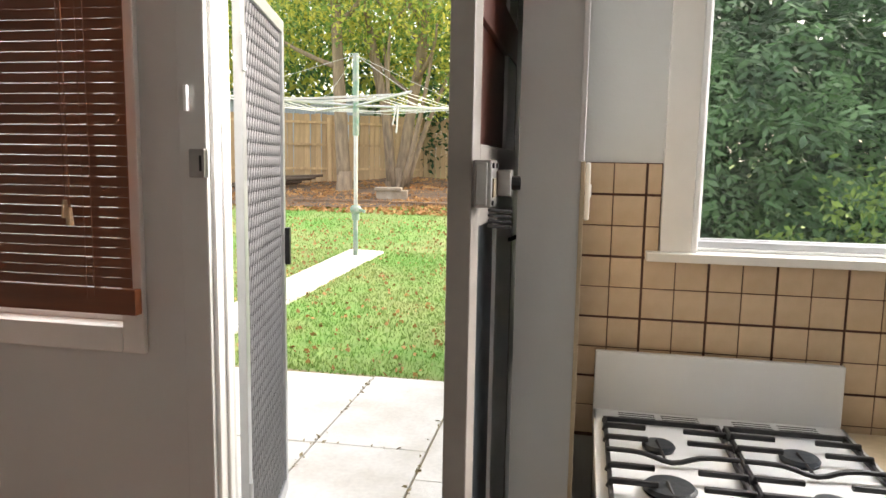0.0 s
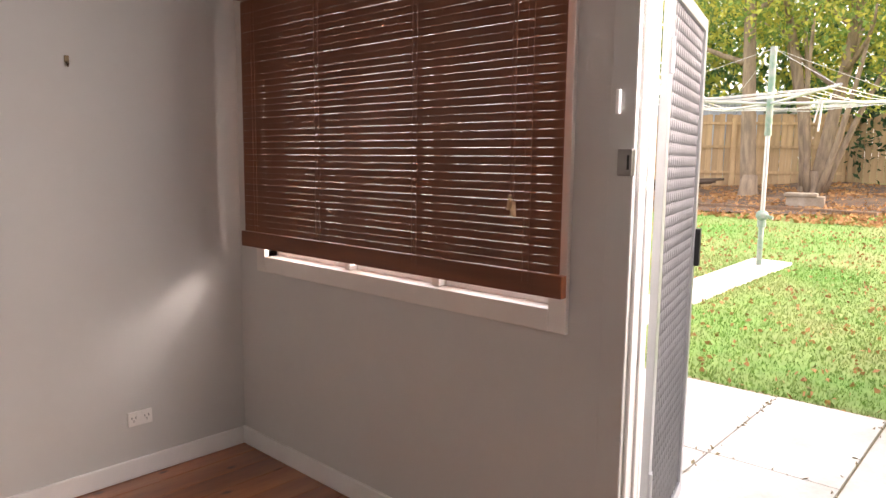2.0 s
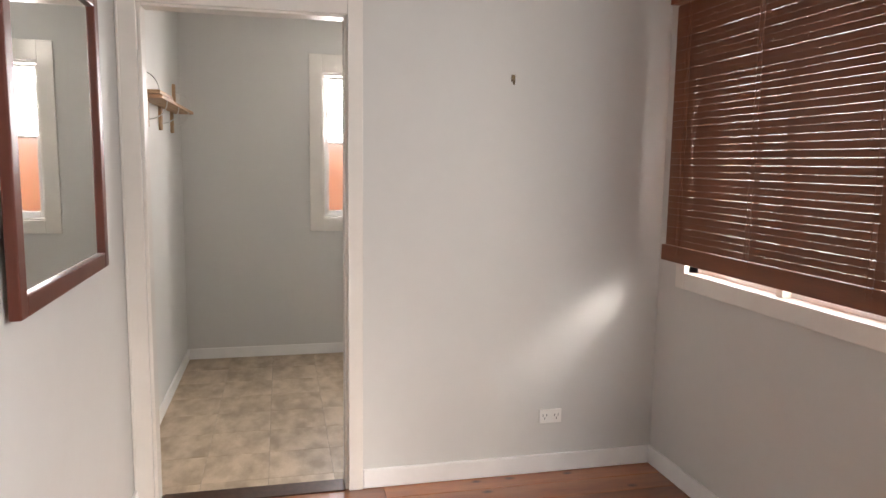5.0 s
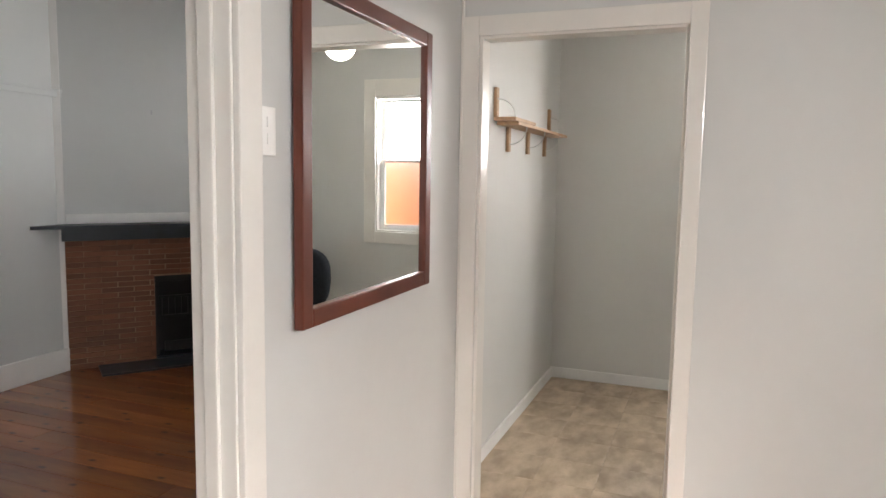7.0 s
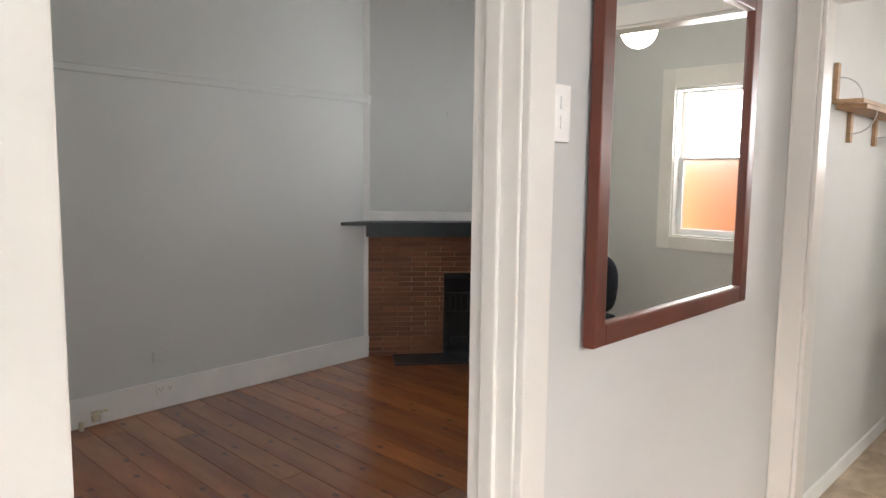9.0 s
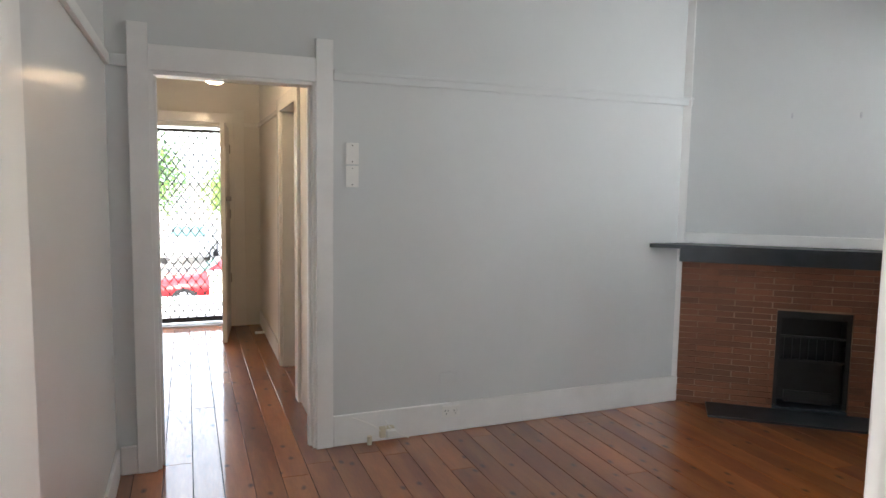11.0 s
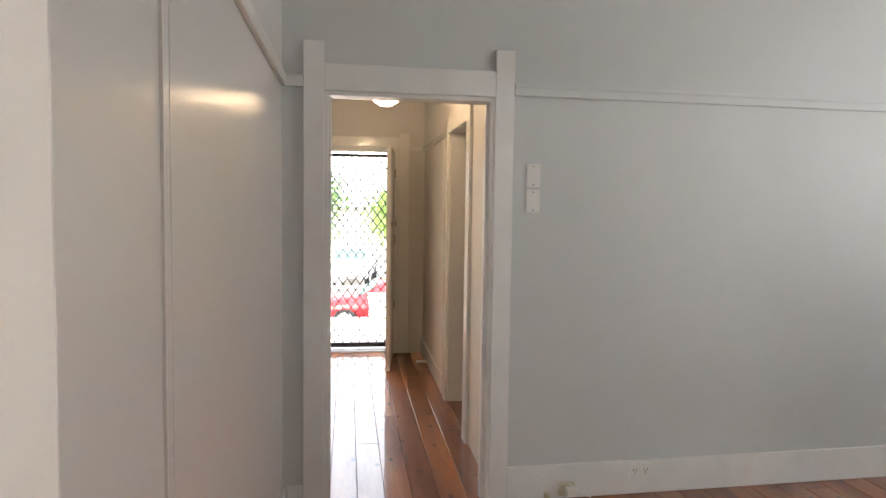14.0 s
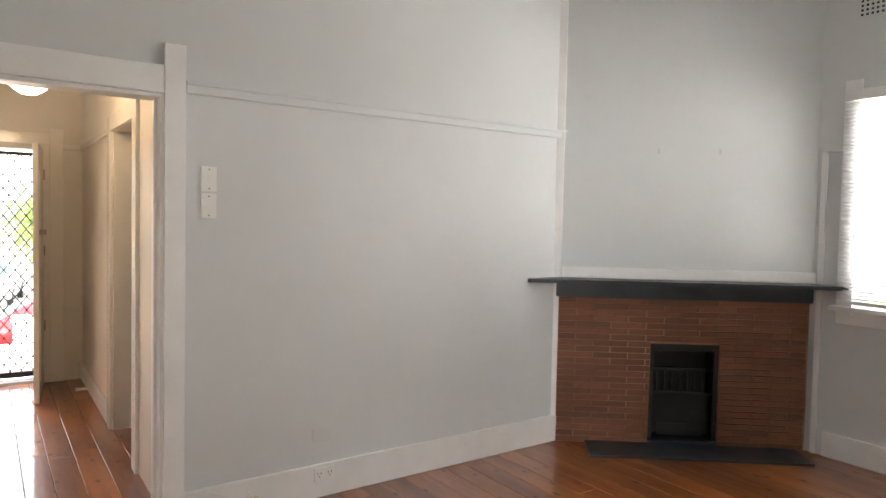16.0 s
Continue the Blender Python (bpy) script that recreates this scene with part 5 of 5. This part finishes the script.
tree("garden_tree", "leaning forked garden tree with pale bark", (-4.35, 16.6, 0.85), (-4.9, 16.5, 4.6), 0.13, [(-4.9, 16.6, 5.2, 1.2, 0.9, 0.7, 30)], 24, 0.13, (M_LEAF_L, M_LEAF_Y), 15, 5)


def foliage_bank(name, label, pts, size, mats, seed, cat="bushes", droop=0.3):
    t = thing(name, label, cat, kind="stuff")
    rng = np.random.default_rng(seed)
    idx = rng.permutation(len(pts))
    cut = int(len(pts) * 0.55)
    for m, ii in ((mats[0], idx[:cut]), (mats[1], idx[cut:])):
        ob = new("foliage", leaf_mesh("foliage", pts[ii], size, m, seed, droop))
        ob.parent = t
    return t


foliage_bank("tree_bank", "dense green trees beyond the back fence", clumps(21, 1100, 36, (-16, 21.0, 2.0), (4, 24, 10.0), (0.5, 0.45, 0.5)), 0.28, (M_LEAF_S, M_LEAF_Y), 21, "trees")
foliage_bank("tree_bank", "yellowing autumn trees beyond the back fence", clumps(22, 420, 36, (-13, 18.6, 4.0), (1, 20.4, 9.0), (0.45, 0.4, 0.45)), 0.2, (M_LEAF_Y, M_LEAF_L), 22, "trees")
foliage_bank("shrub_bank", "dark shrubs at the shaded end of the garden", clumps(23, 160, 30, (-4.2, 18.2, 1.2), (3, 19.5, 3.2), (0.3, 0.3, 0.3)), 0.16, (M_LEAF_SHADE, M_LEAF_SHADE), 23)
def frond_mesh(name, seed, n, lo, hi, mat, length=0.26, leaflet=0.085):
    """Drooping compound leaves, each a row of paired leaflets, as one mesh."""
    rng = np.random.default_rng(seed)
    lo, hi = np.asarray(lo), np.asarray(hi)
    core = rng.uniform(lo, hi, (max(3, n // 9), 3))
    c = np.repeat(core, 9, 0) + rng.normal(size=(len(core) * 9, 3)) * 0.10
    d = rng.normal(size=c.shape) * (0.8, 0.5, 0.45) + (0, -0.75, -0.35)
    d /= np.linalg.norm(d, axis=1)[:, None]
    side = np.cross(d, rng.normal(size=c.shape) * 0.4 + (0, -0.5, 1.0))
    side /= np.linalg.norm(side, axis=1)[:, None]
    ln = length * rng.uniform(0.7, 1.3, len(c))[:, None]
    quads = []
    for k in range(5):
        t = 0.2 + 0.19 * k
        root = c + d * ln * t - np.array((0, 0, 1.0)) * ln * 0.25 * t * t
        for sg in (-1.0, 1.0):
            ax = side * sg * 0.8 + d * 0.55 + rng.normal(size=c.shape) * 0.12 - (0, 0, 0.25)
            ax /= np.linalg.norm(ax, axis=1)[:, None]
            wd = np.cross(ax, np.cross(side, d) + rng.normal(size=c.shape) * 0.3)
            wd /= np.linalg.norm(wd, axis=1)[:, None]
            s = leaflet * rng.uniform(0.75, 1.2, len(c))[:, None] * (1.0 - 0.08 * k)
            quads.append(np.stack([root, root + ax * s * 0.45 + wd * s * 0.19, root + ax * s, root + ax * s * 0.45 - wd * s * 0.19], 1))
    v = np.concatenate(quads).reshape(-1, 3)
    me = bpy.data.meshes.new(name)
    me.from_pydata(v.tolist(), [], np.arange(len(v)).reshape(-1, 4).tolist())
    me.materials.append(mat)
    return me


def kitchen_shrub():
    t = thing("large_shrub", "dense green shrub with drooping compound leaves outside the kitchen window", "shrub", kind="stuff")
    # layers set further back take the darkened green, shade put into their colour
    for seed, n, lo, hi, mat in ((24, 1500, (0.55, 3.9, 0.3), (2.9, 4.7, 2.5), M_LEAF_S), (25, 1100, (0.5, 4.3, 0.2), (3.0, 5.0, 2.7), M_LEAF_SHADE),
                                 (29, 1600, (1.5, 4.8, 0.3), (4.8, 5.6, 4.4), M_LEAF_S), (27, 1200, (0.3, 5.0, 0.2), (5.6, 5.9, 3.4), M_LEAF_SHADE)):
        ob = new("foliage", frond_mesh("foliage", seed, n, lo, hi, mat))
        ob.parent = t


kitchen_shrub()
# hedge coloured with the same shade-dark green as the shrub's depth
foliage_bank("tall_hedge", "green hedge behind the shrub, coloured dark as if in shade", clumps(28, 700, 36, (0.4, 6.0, 0.0), (9.0, 7.4, 3.2), (0.3, 0.25, 0.3)), 0.19, (M_LEAF_SHADE, M_LEAF_SHADE), 28, "hedge", 0.5)
foliage_bank("small_shrub", "lighter fine-leaved shrub below the kitchen window", np.concatenate([clumps(26, 70, 44, (0.95, 3.1, 0.6), (1.25, 3.4, 1.18), (0.08, 0.08, 0.07)), clumps(36, 150, 44, (1.2, 3.1, 0.7), (2.2, 3.5, 1.46), (0.09, 0.09, 0.08))]), 0.04, (M_LEAF_L, M_LEAF_S), 26, "shrub")


def fence():
    f = thing("paling_fence", "weathered tan timber paling fence along the garden", "fence")
    rng = random.Random(9)
    a, b = Vector((-10.5, 14.2, 0)), Vector((-4.0, 18.6, 0))
    d = (b - a).normalized()
    n = 56
    step = (b - a).length / n
    ang = math.degrees(math.atan2(d.y, d.x))
    bm = bmesh.new()
    box(bm, -step / 2 + 0.004, step / 2 - 0.004, -0.008, 0.008, 0, 1.75)
    me = bpy.data.meshes.new("paling")
    bm.to_mesh(me)
    bm.free()
    me.materials.append(M_PALING)
    for i in range(n):
        p = a + d * (i + 0.5) * step
        o = new("paling", me)
        o.parent = f
        o.matrix_basis = pose(p.x, p.y, 0.85 + 0.055 * i / n + rng.uniform(-0.015, 0.015), 0, rng.uniform(-0.6, 0.6), ang)
    m = Matrix.Translation(a) @ Matrix.Rotation(radians(ang), 4, "Z")
    for z in (1.25, 1.85, 2.4):
        boxes("rail", M_PALING, [(0, (b - a).length, -0.045, -0.012, z, z + 0.06)], f, m=m)
    for k in range(4):
        u = k * (b - a).length / 3
        boxes("post", M_PALING, [(u - 0.05, u + 0.05, -0.09, -0.01, 0.7, 2.55)], f, m=m)
    p2 = thing("paling_fence", "shaded brown paling fence at the end of the garden", "fence")
    for i in range(40):
        o = new("paling", me)
        o.parent = p2
        o.matrix_basis = pose(-4.0 + step * (i + 0.5), 18.7, 0.9 + rng.uniform(-0.015, 0.015))


fence()


def shed():
    s = thing("garden_shed", "grey corrugated iron shed behind the fence", "shed")
    boxes("wall", M_SHED, [(-11.5, -6.3, 19.5, 22.5, 0.8, 3.2)], s)
    bm = bmesh.new()
    for i in range(60):
        x = -11.6 + i * 0.09
        box(bm, x, x + 0.045, 19.35, 22.6, 3.25, 3.275)
    box(bm, -11.6, -6.2, 19.3, 22.6, 3.2, 3.26)
    for i in range(56):
        x = -11.5 + i * 0.093
        box(bm, x, x + 0.04, 19.47, 19.5, 0.8, 3.2)
    part("iron_sheet", bm, M_SHED, s)


shed()


def clothes_hoist():
    px, py = -2.72, 9.0
    g = ground_z(px, py)
    h = thing("clothes_hoist", "old rotary clothes hoist with a green galvanised pole", "clothesline", at=Matrix.Translation((px, py, 0)))
    bm = bmesh.new()
    rod(bm, (0, 0, g - 0.02), (0, 0, 0.9), 0.032, seg=14)
    part("pole", bm, M_GREENPOLE, h, smooth=True)
    bm = bmesh.new()
    rod(bm, (0, 0, 0.9), (0, 0, 1.9), 0.026, seg=14)
    part("inner_pole", bm, M_ALU, h, "pale worn steel inner pole")
    bm = bmesh.new()
    rod(bm, (0, 0, 1.82), (0, 0, 2.86), 0.04, seg=14)
    part("upper_tube", bm, M_GREENPOLE, h)
    bm = bmesh.new()
    ball(bm, (0, 0, 0.86), 0.075, sz=0.9)
    rod(bm, (0.05, -0.02, 0.86), (0.14, -0.04, 0.84), 0.02)
    rod(bm, (0, 0, 0.72), (0, 0, 0.8), 0.05)
    part("winding_gear", bm, M_GREENPOLE, h, "green cast winding gear")
    ends = []
    for k in range(4):
        a = radians(38 + 90 * k)
        e = Vector((math.cos(a) * 1.75, math.sin(a) * 1.75, 2.24))
        ends.append(e)
        bm = bmesh.new()
        rod(bm, (0, 0, 2.2), e, 0.016)
        part("arm", bm, M_ALU, h)
        bm = bmesh.new()
        rod(bm, (0, 0, 2.84), e * 0.95 + Vector((0, 0, 0.12)), 0.003, seg=5)
        part("stay_wire", bm, M_WIRE, h)
    rng = random.Random(2)
    for j in range(6):
        f = 0.45 + j * 0.105
        for k in range(4):
            bm = bmesh.new()
            a, b = Vector((ends[k].x * f, ends[k].y * f, 2.225)), Vector((ends[(k + 1) % 4].x * f, ends[(k + 1) % 4].y * f, 2.225))
            mid = (a + b) / 2 - Vector((0, 0, rng.uniform(0.01, 0.06)))
            rod(bm, a, mid, 0.005, seg=5)
            rod(bm, mid, b, 0.005, seg=5)
            part("line", bm, M_WIRE, h)
    bm = bmesh.new()
    rod(bm, (0.62, -0.2, 2.2), (0.60, -0.2, 1.85), 0.012, seg=6)
    rod(bm, (0.60, -0.2, 2.2), (0.55, -0.2, 1.95), 0.010, seg=6)
    part("loose_line", bm, M_WIRE, h)


clothes_hoist()


def paving():
    base = setting(boxes("pavement", M_MOSS, [(-6.5, 2.6, BY + 0.2, 5.25, -0.2, -0.135)]), "pale concrete paving slabs with mossy joints", "paving")
    rng = random.Random(5)
    m = Matrix.Translation((-1.255, 3.905, 0)) @ Matrix.Rotation(radians(1.3), 4, "Z")
    cols = [-4.4, -3.1, -1.95, 0.0, 0.66, 1.75, 2.9]
    for x0, x1 in zip(cols, cols[1:]):
        shift = 0.0 if x1 < 0.7 else -0.35
        for j in range(-2, 1):
            d = 1.27
            y0 = j * d + shift
            ob = boxes("slab", M_SLAB, [(x0 + 0.006, x1 - 0.006, y0 + 0.006, y0 + d + (0.35 if shift and j == 0 else 0) - 0.006, -0.14, -0.12)], base, m=m @ pose(0, 0, rng.uniform(-0.003, 0.003), rng.uniform(-0.12, 0.12), rng.uniform(-0.12, 0.12)), bev=0.004)
    pts = []
    for k in range(160):
        u = rng.uniform(-4, 4)
        pts.append((u, rng.choice((0.0, 0.0, -1.27)) + rng.gauss(0, 0.012), -0.115) if rng.random() < 0.5 else (rng.choice((0, 0, 0.66)) + rng.gauss(0, 0.012), rng.uniform(-1.5, 1.25), -0.115))
    pts = [tuple(m @ Vector(p)) for p in pts]
    o = new("moss", leaf_mesh("moss", pts, 0.035, M_MOSS, 5))
    setting(o, "brown moss and leaves in the paving joints", "moss")["kind"] = "stuff"


paving()


def path_strip():
    bm = bmesh.new()
    for k in range(5):
        y1, y0 = 9.35 - k * 0.82, 9.35 - (k + 1) * 0.82
        za, zb = ground_z(0, y0), ground_z(0, y1)
        ang = math.degrees(math.atan2(zb - za, y1 - y0))
        m = Matrix.Translation((-2.72 - 0.115 * k * 0.82, (y0 + y1) / 2, (za + zb) / 2 + 0.004)) @ pose(0, 0, 0, ang, 0, -7)
        box(bm, -0.25, 0.25, -0.405, 0.405, -0.05, 0.02, m=m, bev=0.01)
    return setting(part("pavement_strip", bm, M_SLAB), "narrow concrete path strip across the lawn", "path")


path_strip()


def scatter(seed, n, xr, yr, name, label, size, mat, cat, dz=0.012, upright=False):
    rng = np.random.default_rng(seed)
    x, y = rng.uniform(*xr, n), rng.uniform(*yr, n)
    z = np.array([ground_z(a, b) - 0.02 + (0.03 * noise.noise((a * 0.6, b * 0.6, 0)) if b > 5.2 else 0) for a, b in zip(x, y)]) + dz
    if upright:
        h = size * rng.uniform(0.5, 1.4, n)
        an = rng.uniform(0, 6.28, n)
        dx, dy = np.cos(an) * 0.008, np.sin(an) * 0.008
        lx, ly = rng.normal(size=n) * 0.4 * h, rng.normal(size=n) * 0.4 * h
        v = np.stack([np.stack([x - dx, y - dy, z - 0.01], 1), np.stack([x + dx, y + dy, z - 0.01], 1), np.stack([x + lx, y + ly, z + h], 1)], 1).reshape(-1, 3)
        me = bpy.data.meshes.new(name)
        me.from_pydata(v.tolist(), [], np.arange(3 * n).reshape(-1, 3).tolist())
        me.materials.append(mat)
    else:
        me = leaf_mesh(name, np.stack([x, y, z], 1), size, mat, seed, 0.0, 1.5)
    return tagged(new(name, me), label, cat, "", "stuff")


scatter(31, 60000, (-6, 1.5), (5.2, 9.5), "grass", "short green lawn grass", 0.028, M_BLADE, "grass", 0.0, True)
scatter(32, 30000, (-9, 1.5), (9.5, 14), "grass", "short green lawn grass further out", 0.036, M_BLADE, "grass", 0.0, True)
scatter(33, 2600, (-6, 1.5), (5.2, 12), "fallen_leaves", "dry leaves scattered on the lawn", 0.055, M_LITTER, "leaves")
scatter(34, 12000, (-10, -1), (12.6, 18.3), "fallen_leaves", "thick brown autumn leaf litter under the trees", 0.10, M_LITTER, "leaves", 0.02)


def garden_bed():
    bm = bmesh.new()
    m = Matrix.Translation((-5.5, 14.6, 0))
    n = 24
    c = bm.verts.new((0, 1.2, ground_z(0, 15.8) + 0.02))
    ring = []
    for i in range(n):
        a = 2 * math.pi * i / n
        x, y = 4.2 * math.cos(a), 1.2 + 2.9 * math.sin(a)
        ring.append(bm.verts.new((x, y, ground_z(0, 14.6 + y) + 0.012 + 0.02 * math.sin(3 * a))))
    for i in range(n):
        bm.faces.new((c, ring[i], ring[(i + 1) % n]))
    bmesh.ops.subdivide_edges(bm, edges=bm.edges, cuts=4, use_grid_fill=True)
    for v in bm.verts:
        v.co.z = ground_z(0, 14.6 + v.co.y) + 0.015 + 0.03 * noise.noise(v.co * 1.5)
    bmesh.ops.transform(bm, matrix=m, verts=bm.verts)
    setting(part("ground_bed", bm, M_SOIL, smooth=True), "bare brown leafy soil under the trees", "soil")
    b = thing("garden_edging", "low red brick edging round the tree bed", "edging")
    rng = random.Random(4)
    for i in range(14):
        x = -5.6 + i * 0.23
        boxes("brick", M_OLDBRICK, [(x, x + 0.215, 13.62, 13.73, ground_z(0, 13.6) - 0.05, ground_z(0, 13.6) + 0.07 + rng.uniform(-0.01, 0.01))], b, bev=0.006)
    s = thing("concrete_block", "pale concrete block lying under the tree", "block", at=pose(-3.75, 14.5, ground_z(0, 14.5) + 0.0, 0, 0, 12))
    boxes("block", M_OLDBLOCK, [(-0.32, 0.32, -0.25, 0.25, -0.05, 0.17)], s, bev=0.015)
    boxes("lid", M_OLDBLOCK, [(-0.36, 0.2, -0.28, 0.26, 0.17, 0.23)], s, bev=0.012)


garden_bed()


def logs():
    rng = random.Random(17)
    for k in range(5):
        x, y = -7.2 + 0.16 * k, 15.6 + rng.uniform(-0.3, 0.3)
        g = ground_z(0, y)
        t = thing("fallen_branch", "dark dead branch lying on the leaf litter by the fence", "branch", "dead branches by the fence")
        bm = bmesh.new()
        branch(bm, (x - 0.7, y - 0.3, g + 0.06 + 0.04 * k), (x + 0.7, y + 0.35, g + 0.12 + 0.05 * k), 0.06, 0.03, 0.1, rng, 4)
        part("limb", bm, M_DEADWOOD, t, smooth=True)


M_DEADWOOD = material("dead_wood", (0.12, 0.085, 0.06), 0.9, scale=6, stretch=(1, 4, 4), fine=0.3)
logs()
setting(boxes("backdrop_neighbour_wall", M_ORANGE, [(-6.5, -6.35, -1.5, 4.5, -0.2, 1.70)]), "orange brick boundary wall outside the nook window", "wall")


# ---- street side ----
setting(boxes("pavement_porch", M_PORCH, [(-3, 2, -9.2, FD - 0.2, -0.2, -0.06)], bev=0.01), "pale concrete porch and path", "porch")
setting(boxes("road", M_ASPHALT, [(-60, 60, -27, -17.2, -1.83, -1.79)]), "grey asphalt street", "road")


def car(name, label, at, paint):
    c = thing(name, label, "car", at=at)
    prof = [(-2.0, 0.35), (-2.05, 0.62), (-1.9, 0.82), (-1.0, 0.92), (-0.35, 1.38), (0.9, 1.42), (1.55, 1.0), (2.0, 0.92), (2.05, 0.45), (1.9, 0.28), (-1.85, 0.28)]
    bm = bmesh.new()
    fr = []
    for y, k in ((-0.84, 0.0), (0.84, 0.0)):
        fr.append([bm.verts.new((x, y * (0.82 if z > 1.0 else 1.0), z)) for x, z in prof])
    bm.faces.new(fr[0])
    bm.faces.new(fr[1][::-1])
    n = len(prof)
    for i in range(n):
        j = (i + 1) % n
        bm.faces.new((fr[0][j], fr[0][i], fr[1][i], fr[1][j]))
    bmesh.ops.recalc_face_normals(bm, faces=bm.faces)
    bmesh.ops.bevel(bm, geom=list(bm.edges), offset=0.05, segments=2, affect="EDGES")
    part("body", bm, paint, c, smooth=True)
    boxes("side_window", M_BLACK, [(-0.45, 0.2, 0.72, 0.745, 0.98, 1.3)], c, bev=0.02)
    boxes("side_window", M_BLACK, [(0.28, 0.95, 0.72, 0.745, 0.98, 1.32)], c, bev=0.02)
    for x in (-1.3, 1.3):
        for y in (-0.78, 0.78):
            bm = bmesh.new()
            rod(bm, (x, y - 0.09, 0.31), (x, y + 0.09, 0.31), 0.31, seg=28)
            w = part("tyre", bm, M_RUBBER, c)
            bm = bmesh.new()
            rod(bm, (x, y - 0.095, 0.31), (x, y + 0.095, 0.31), 0.2, seg=20)
            part("rim", bm, M_ALU, w)
    boxes("headlight", M_PLASTIC, [(-2.06, -1.9, 0.5, 0.8, 0.62, 0.74)], c, bev=0.02)
    boxes("headlight", M_PLASTIC, [(-2.06, -1.9, -0.8, -0.5, 0.62, 0.74)], c, bev=0.02)

    boxes("windscreen", M_TEAL, [(-0.03, 0.03, -0.6, 0.6, -0.28, 0.28)], c, bev=0.02, m=Matrix.Translation((-0.7, 0, 1.165)) @ Matrix.Rotation(radians(54), 4, "Y"))


M_TEAL = material("tinted_glass", (0.10, 0.2, 0.2), 0.15, var=0.02)
car("red_car", "small red car parked in the street", pose(-1.9, -19.3, -1.79, 0, 0, 180) @ Matrix.Diagonal((1, 1, 0.84, 1)), M_RED)
car("white_car", "white car parked across the street", pose(-0.85, -28.7, -1.70, 0, 0, -98), M_ENAMEL)


def street_wall():
    w = thing("front_wall", "low white rendered front garden wall with a pillar", "wall")
    g = ground_z(0, -15.2)
    boxes("panel", M_WHITE, [(-1.13, 4.0, -15.3, -15.1, g - 0.1, -0.96)], w, bev=0.01)
    boxes("panel", M_WHITE, [(-7.0, -1.52, -15.3, -15.1, g - 0.1, -0.96)], w, bev=0.01)
    boxes("pillar", M_WHITE, [(-1.52, -1.13, -15.4, -15.0, g - 0.1, -0.52)], w, bev=0.01)
    boxes("pillar_cap", M_WHITE, [(-1.56, -1.09, -15.45, -14.95, -0.52, -0.45)], w, bev=0.015)


street_wall()
setting(boxes("pavement_front_path", M_PORCH, [(-1.6, 3.5, -17.2, -13.5, -1.72, -1.56)], m=None, bev=0.01), "pale concrete driveway at the front", "driveway")
setting(boxes("pavement_verge", M_PORCH, [(-60, 60, -45.0, -27.0, -1.83, -1.7)]), "pale concrete footpath across the street", "footpath")
foliage_bank("street_trees", "sunlit green street trees across the road", clumps(41, 120, 50, (-0.45, -33.5, 0.3), (3.2, -31.5, 2.7), (0.32, 0.4, 0.35)), 0.2, (M_LEAF_L, M_LEAF_S), 41, "trees")
foliage_bank("street_trees", "light green street tree with gaps of sky", clumps(42, 110, 50, (-5.2, -33.5, 0.1), (-1.75, -31.5, 1.9), (0.32, 0.4, 0.35)), 0.2, (M_LEAF_L, M_LEAF_L), 42, "trees")


def street_house():
    h = thing("house", "pale rendered house across the street with a grey roof", "house")
    boxes("wall", M_PORCH, [(-9, 8, -44, -38, -1.8, 1.3)], h)
    bm = bmesh.new()
    vs = [bm.verts.new(p) for p in ((-9.6, -37.5, 1.25), (8.6, -37.5, 1.25), (8.6, -44.5, 1.25), (-9.6, -44.5, 1.25), (-6, -41, 3.0), (5, -41, 3.0))]
    for f in ((0, 1, 5, 4), (2, 3, 4, 5), (1, 2, 5), (3, 0, 4), (3, 2, 1, 0)):
        bm.faces.new([vs[k] for k in f])
    part("roof", bm, M_SHED, h)
    for x in (-4.5, -1.0, 3.0):
        w = boxes("window", M_WHITE, [(x, x + 1.6, -38.0, -37.95, -0.6, 0.7)], h)
        boxes("pane", M_SHED, [(x + 0.1, x + 1.5, -37.95, -37.94, -0.5, 0.6)], w)


street_house()

# ---- small repeated pieces ----
wall_tiles()


def fire_bricks():
    f, U0, U1, ZT, a, b, h = FIREPLACE
    rng = random.Random(12)
    ch = 0.0412
    bl = 0.235
    shared = {}
    for j in range(24):
        z = j * ch
        x = U0 - (bl / 2 if j % 2 else 0)
        while x < U1:
            s, e = max(x, U0), min(x + bl, U1)
            spans = [(s, e)]
            if z + ch * 0.5 < h:
                spans = [(p, q) for p, q in ((s, min(e, a)), (max(s, b), e)) if q - p > 0.02]
            for p, q in spans:
                if q - p < 0.02:
                    continue
                key = round(q - p, 2)
                if key not in shared:
                    bm = bmesh.new()
                    box(bm, -key / 2 + 0.002, key / 2 - 0.002, 0.0, 0.009, 0.0025, ch - 0.0025, bev=0.002)
                    shared[key] = bpy.data.meshes.new("brick")
                    bm.to_mesh(shared[key])
                    bm.free()
                    shared[key].materials.append(M_BRICK)
                o = new("brick", shared[key])
                o.parent = f
                o.matrix_basis = pose((p + q) / 2, rng.uniform(-0.002, 0.003), z + 0.001)
            x += bl


fire_bricks()
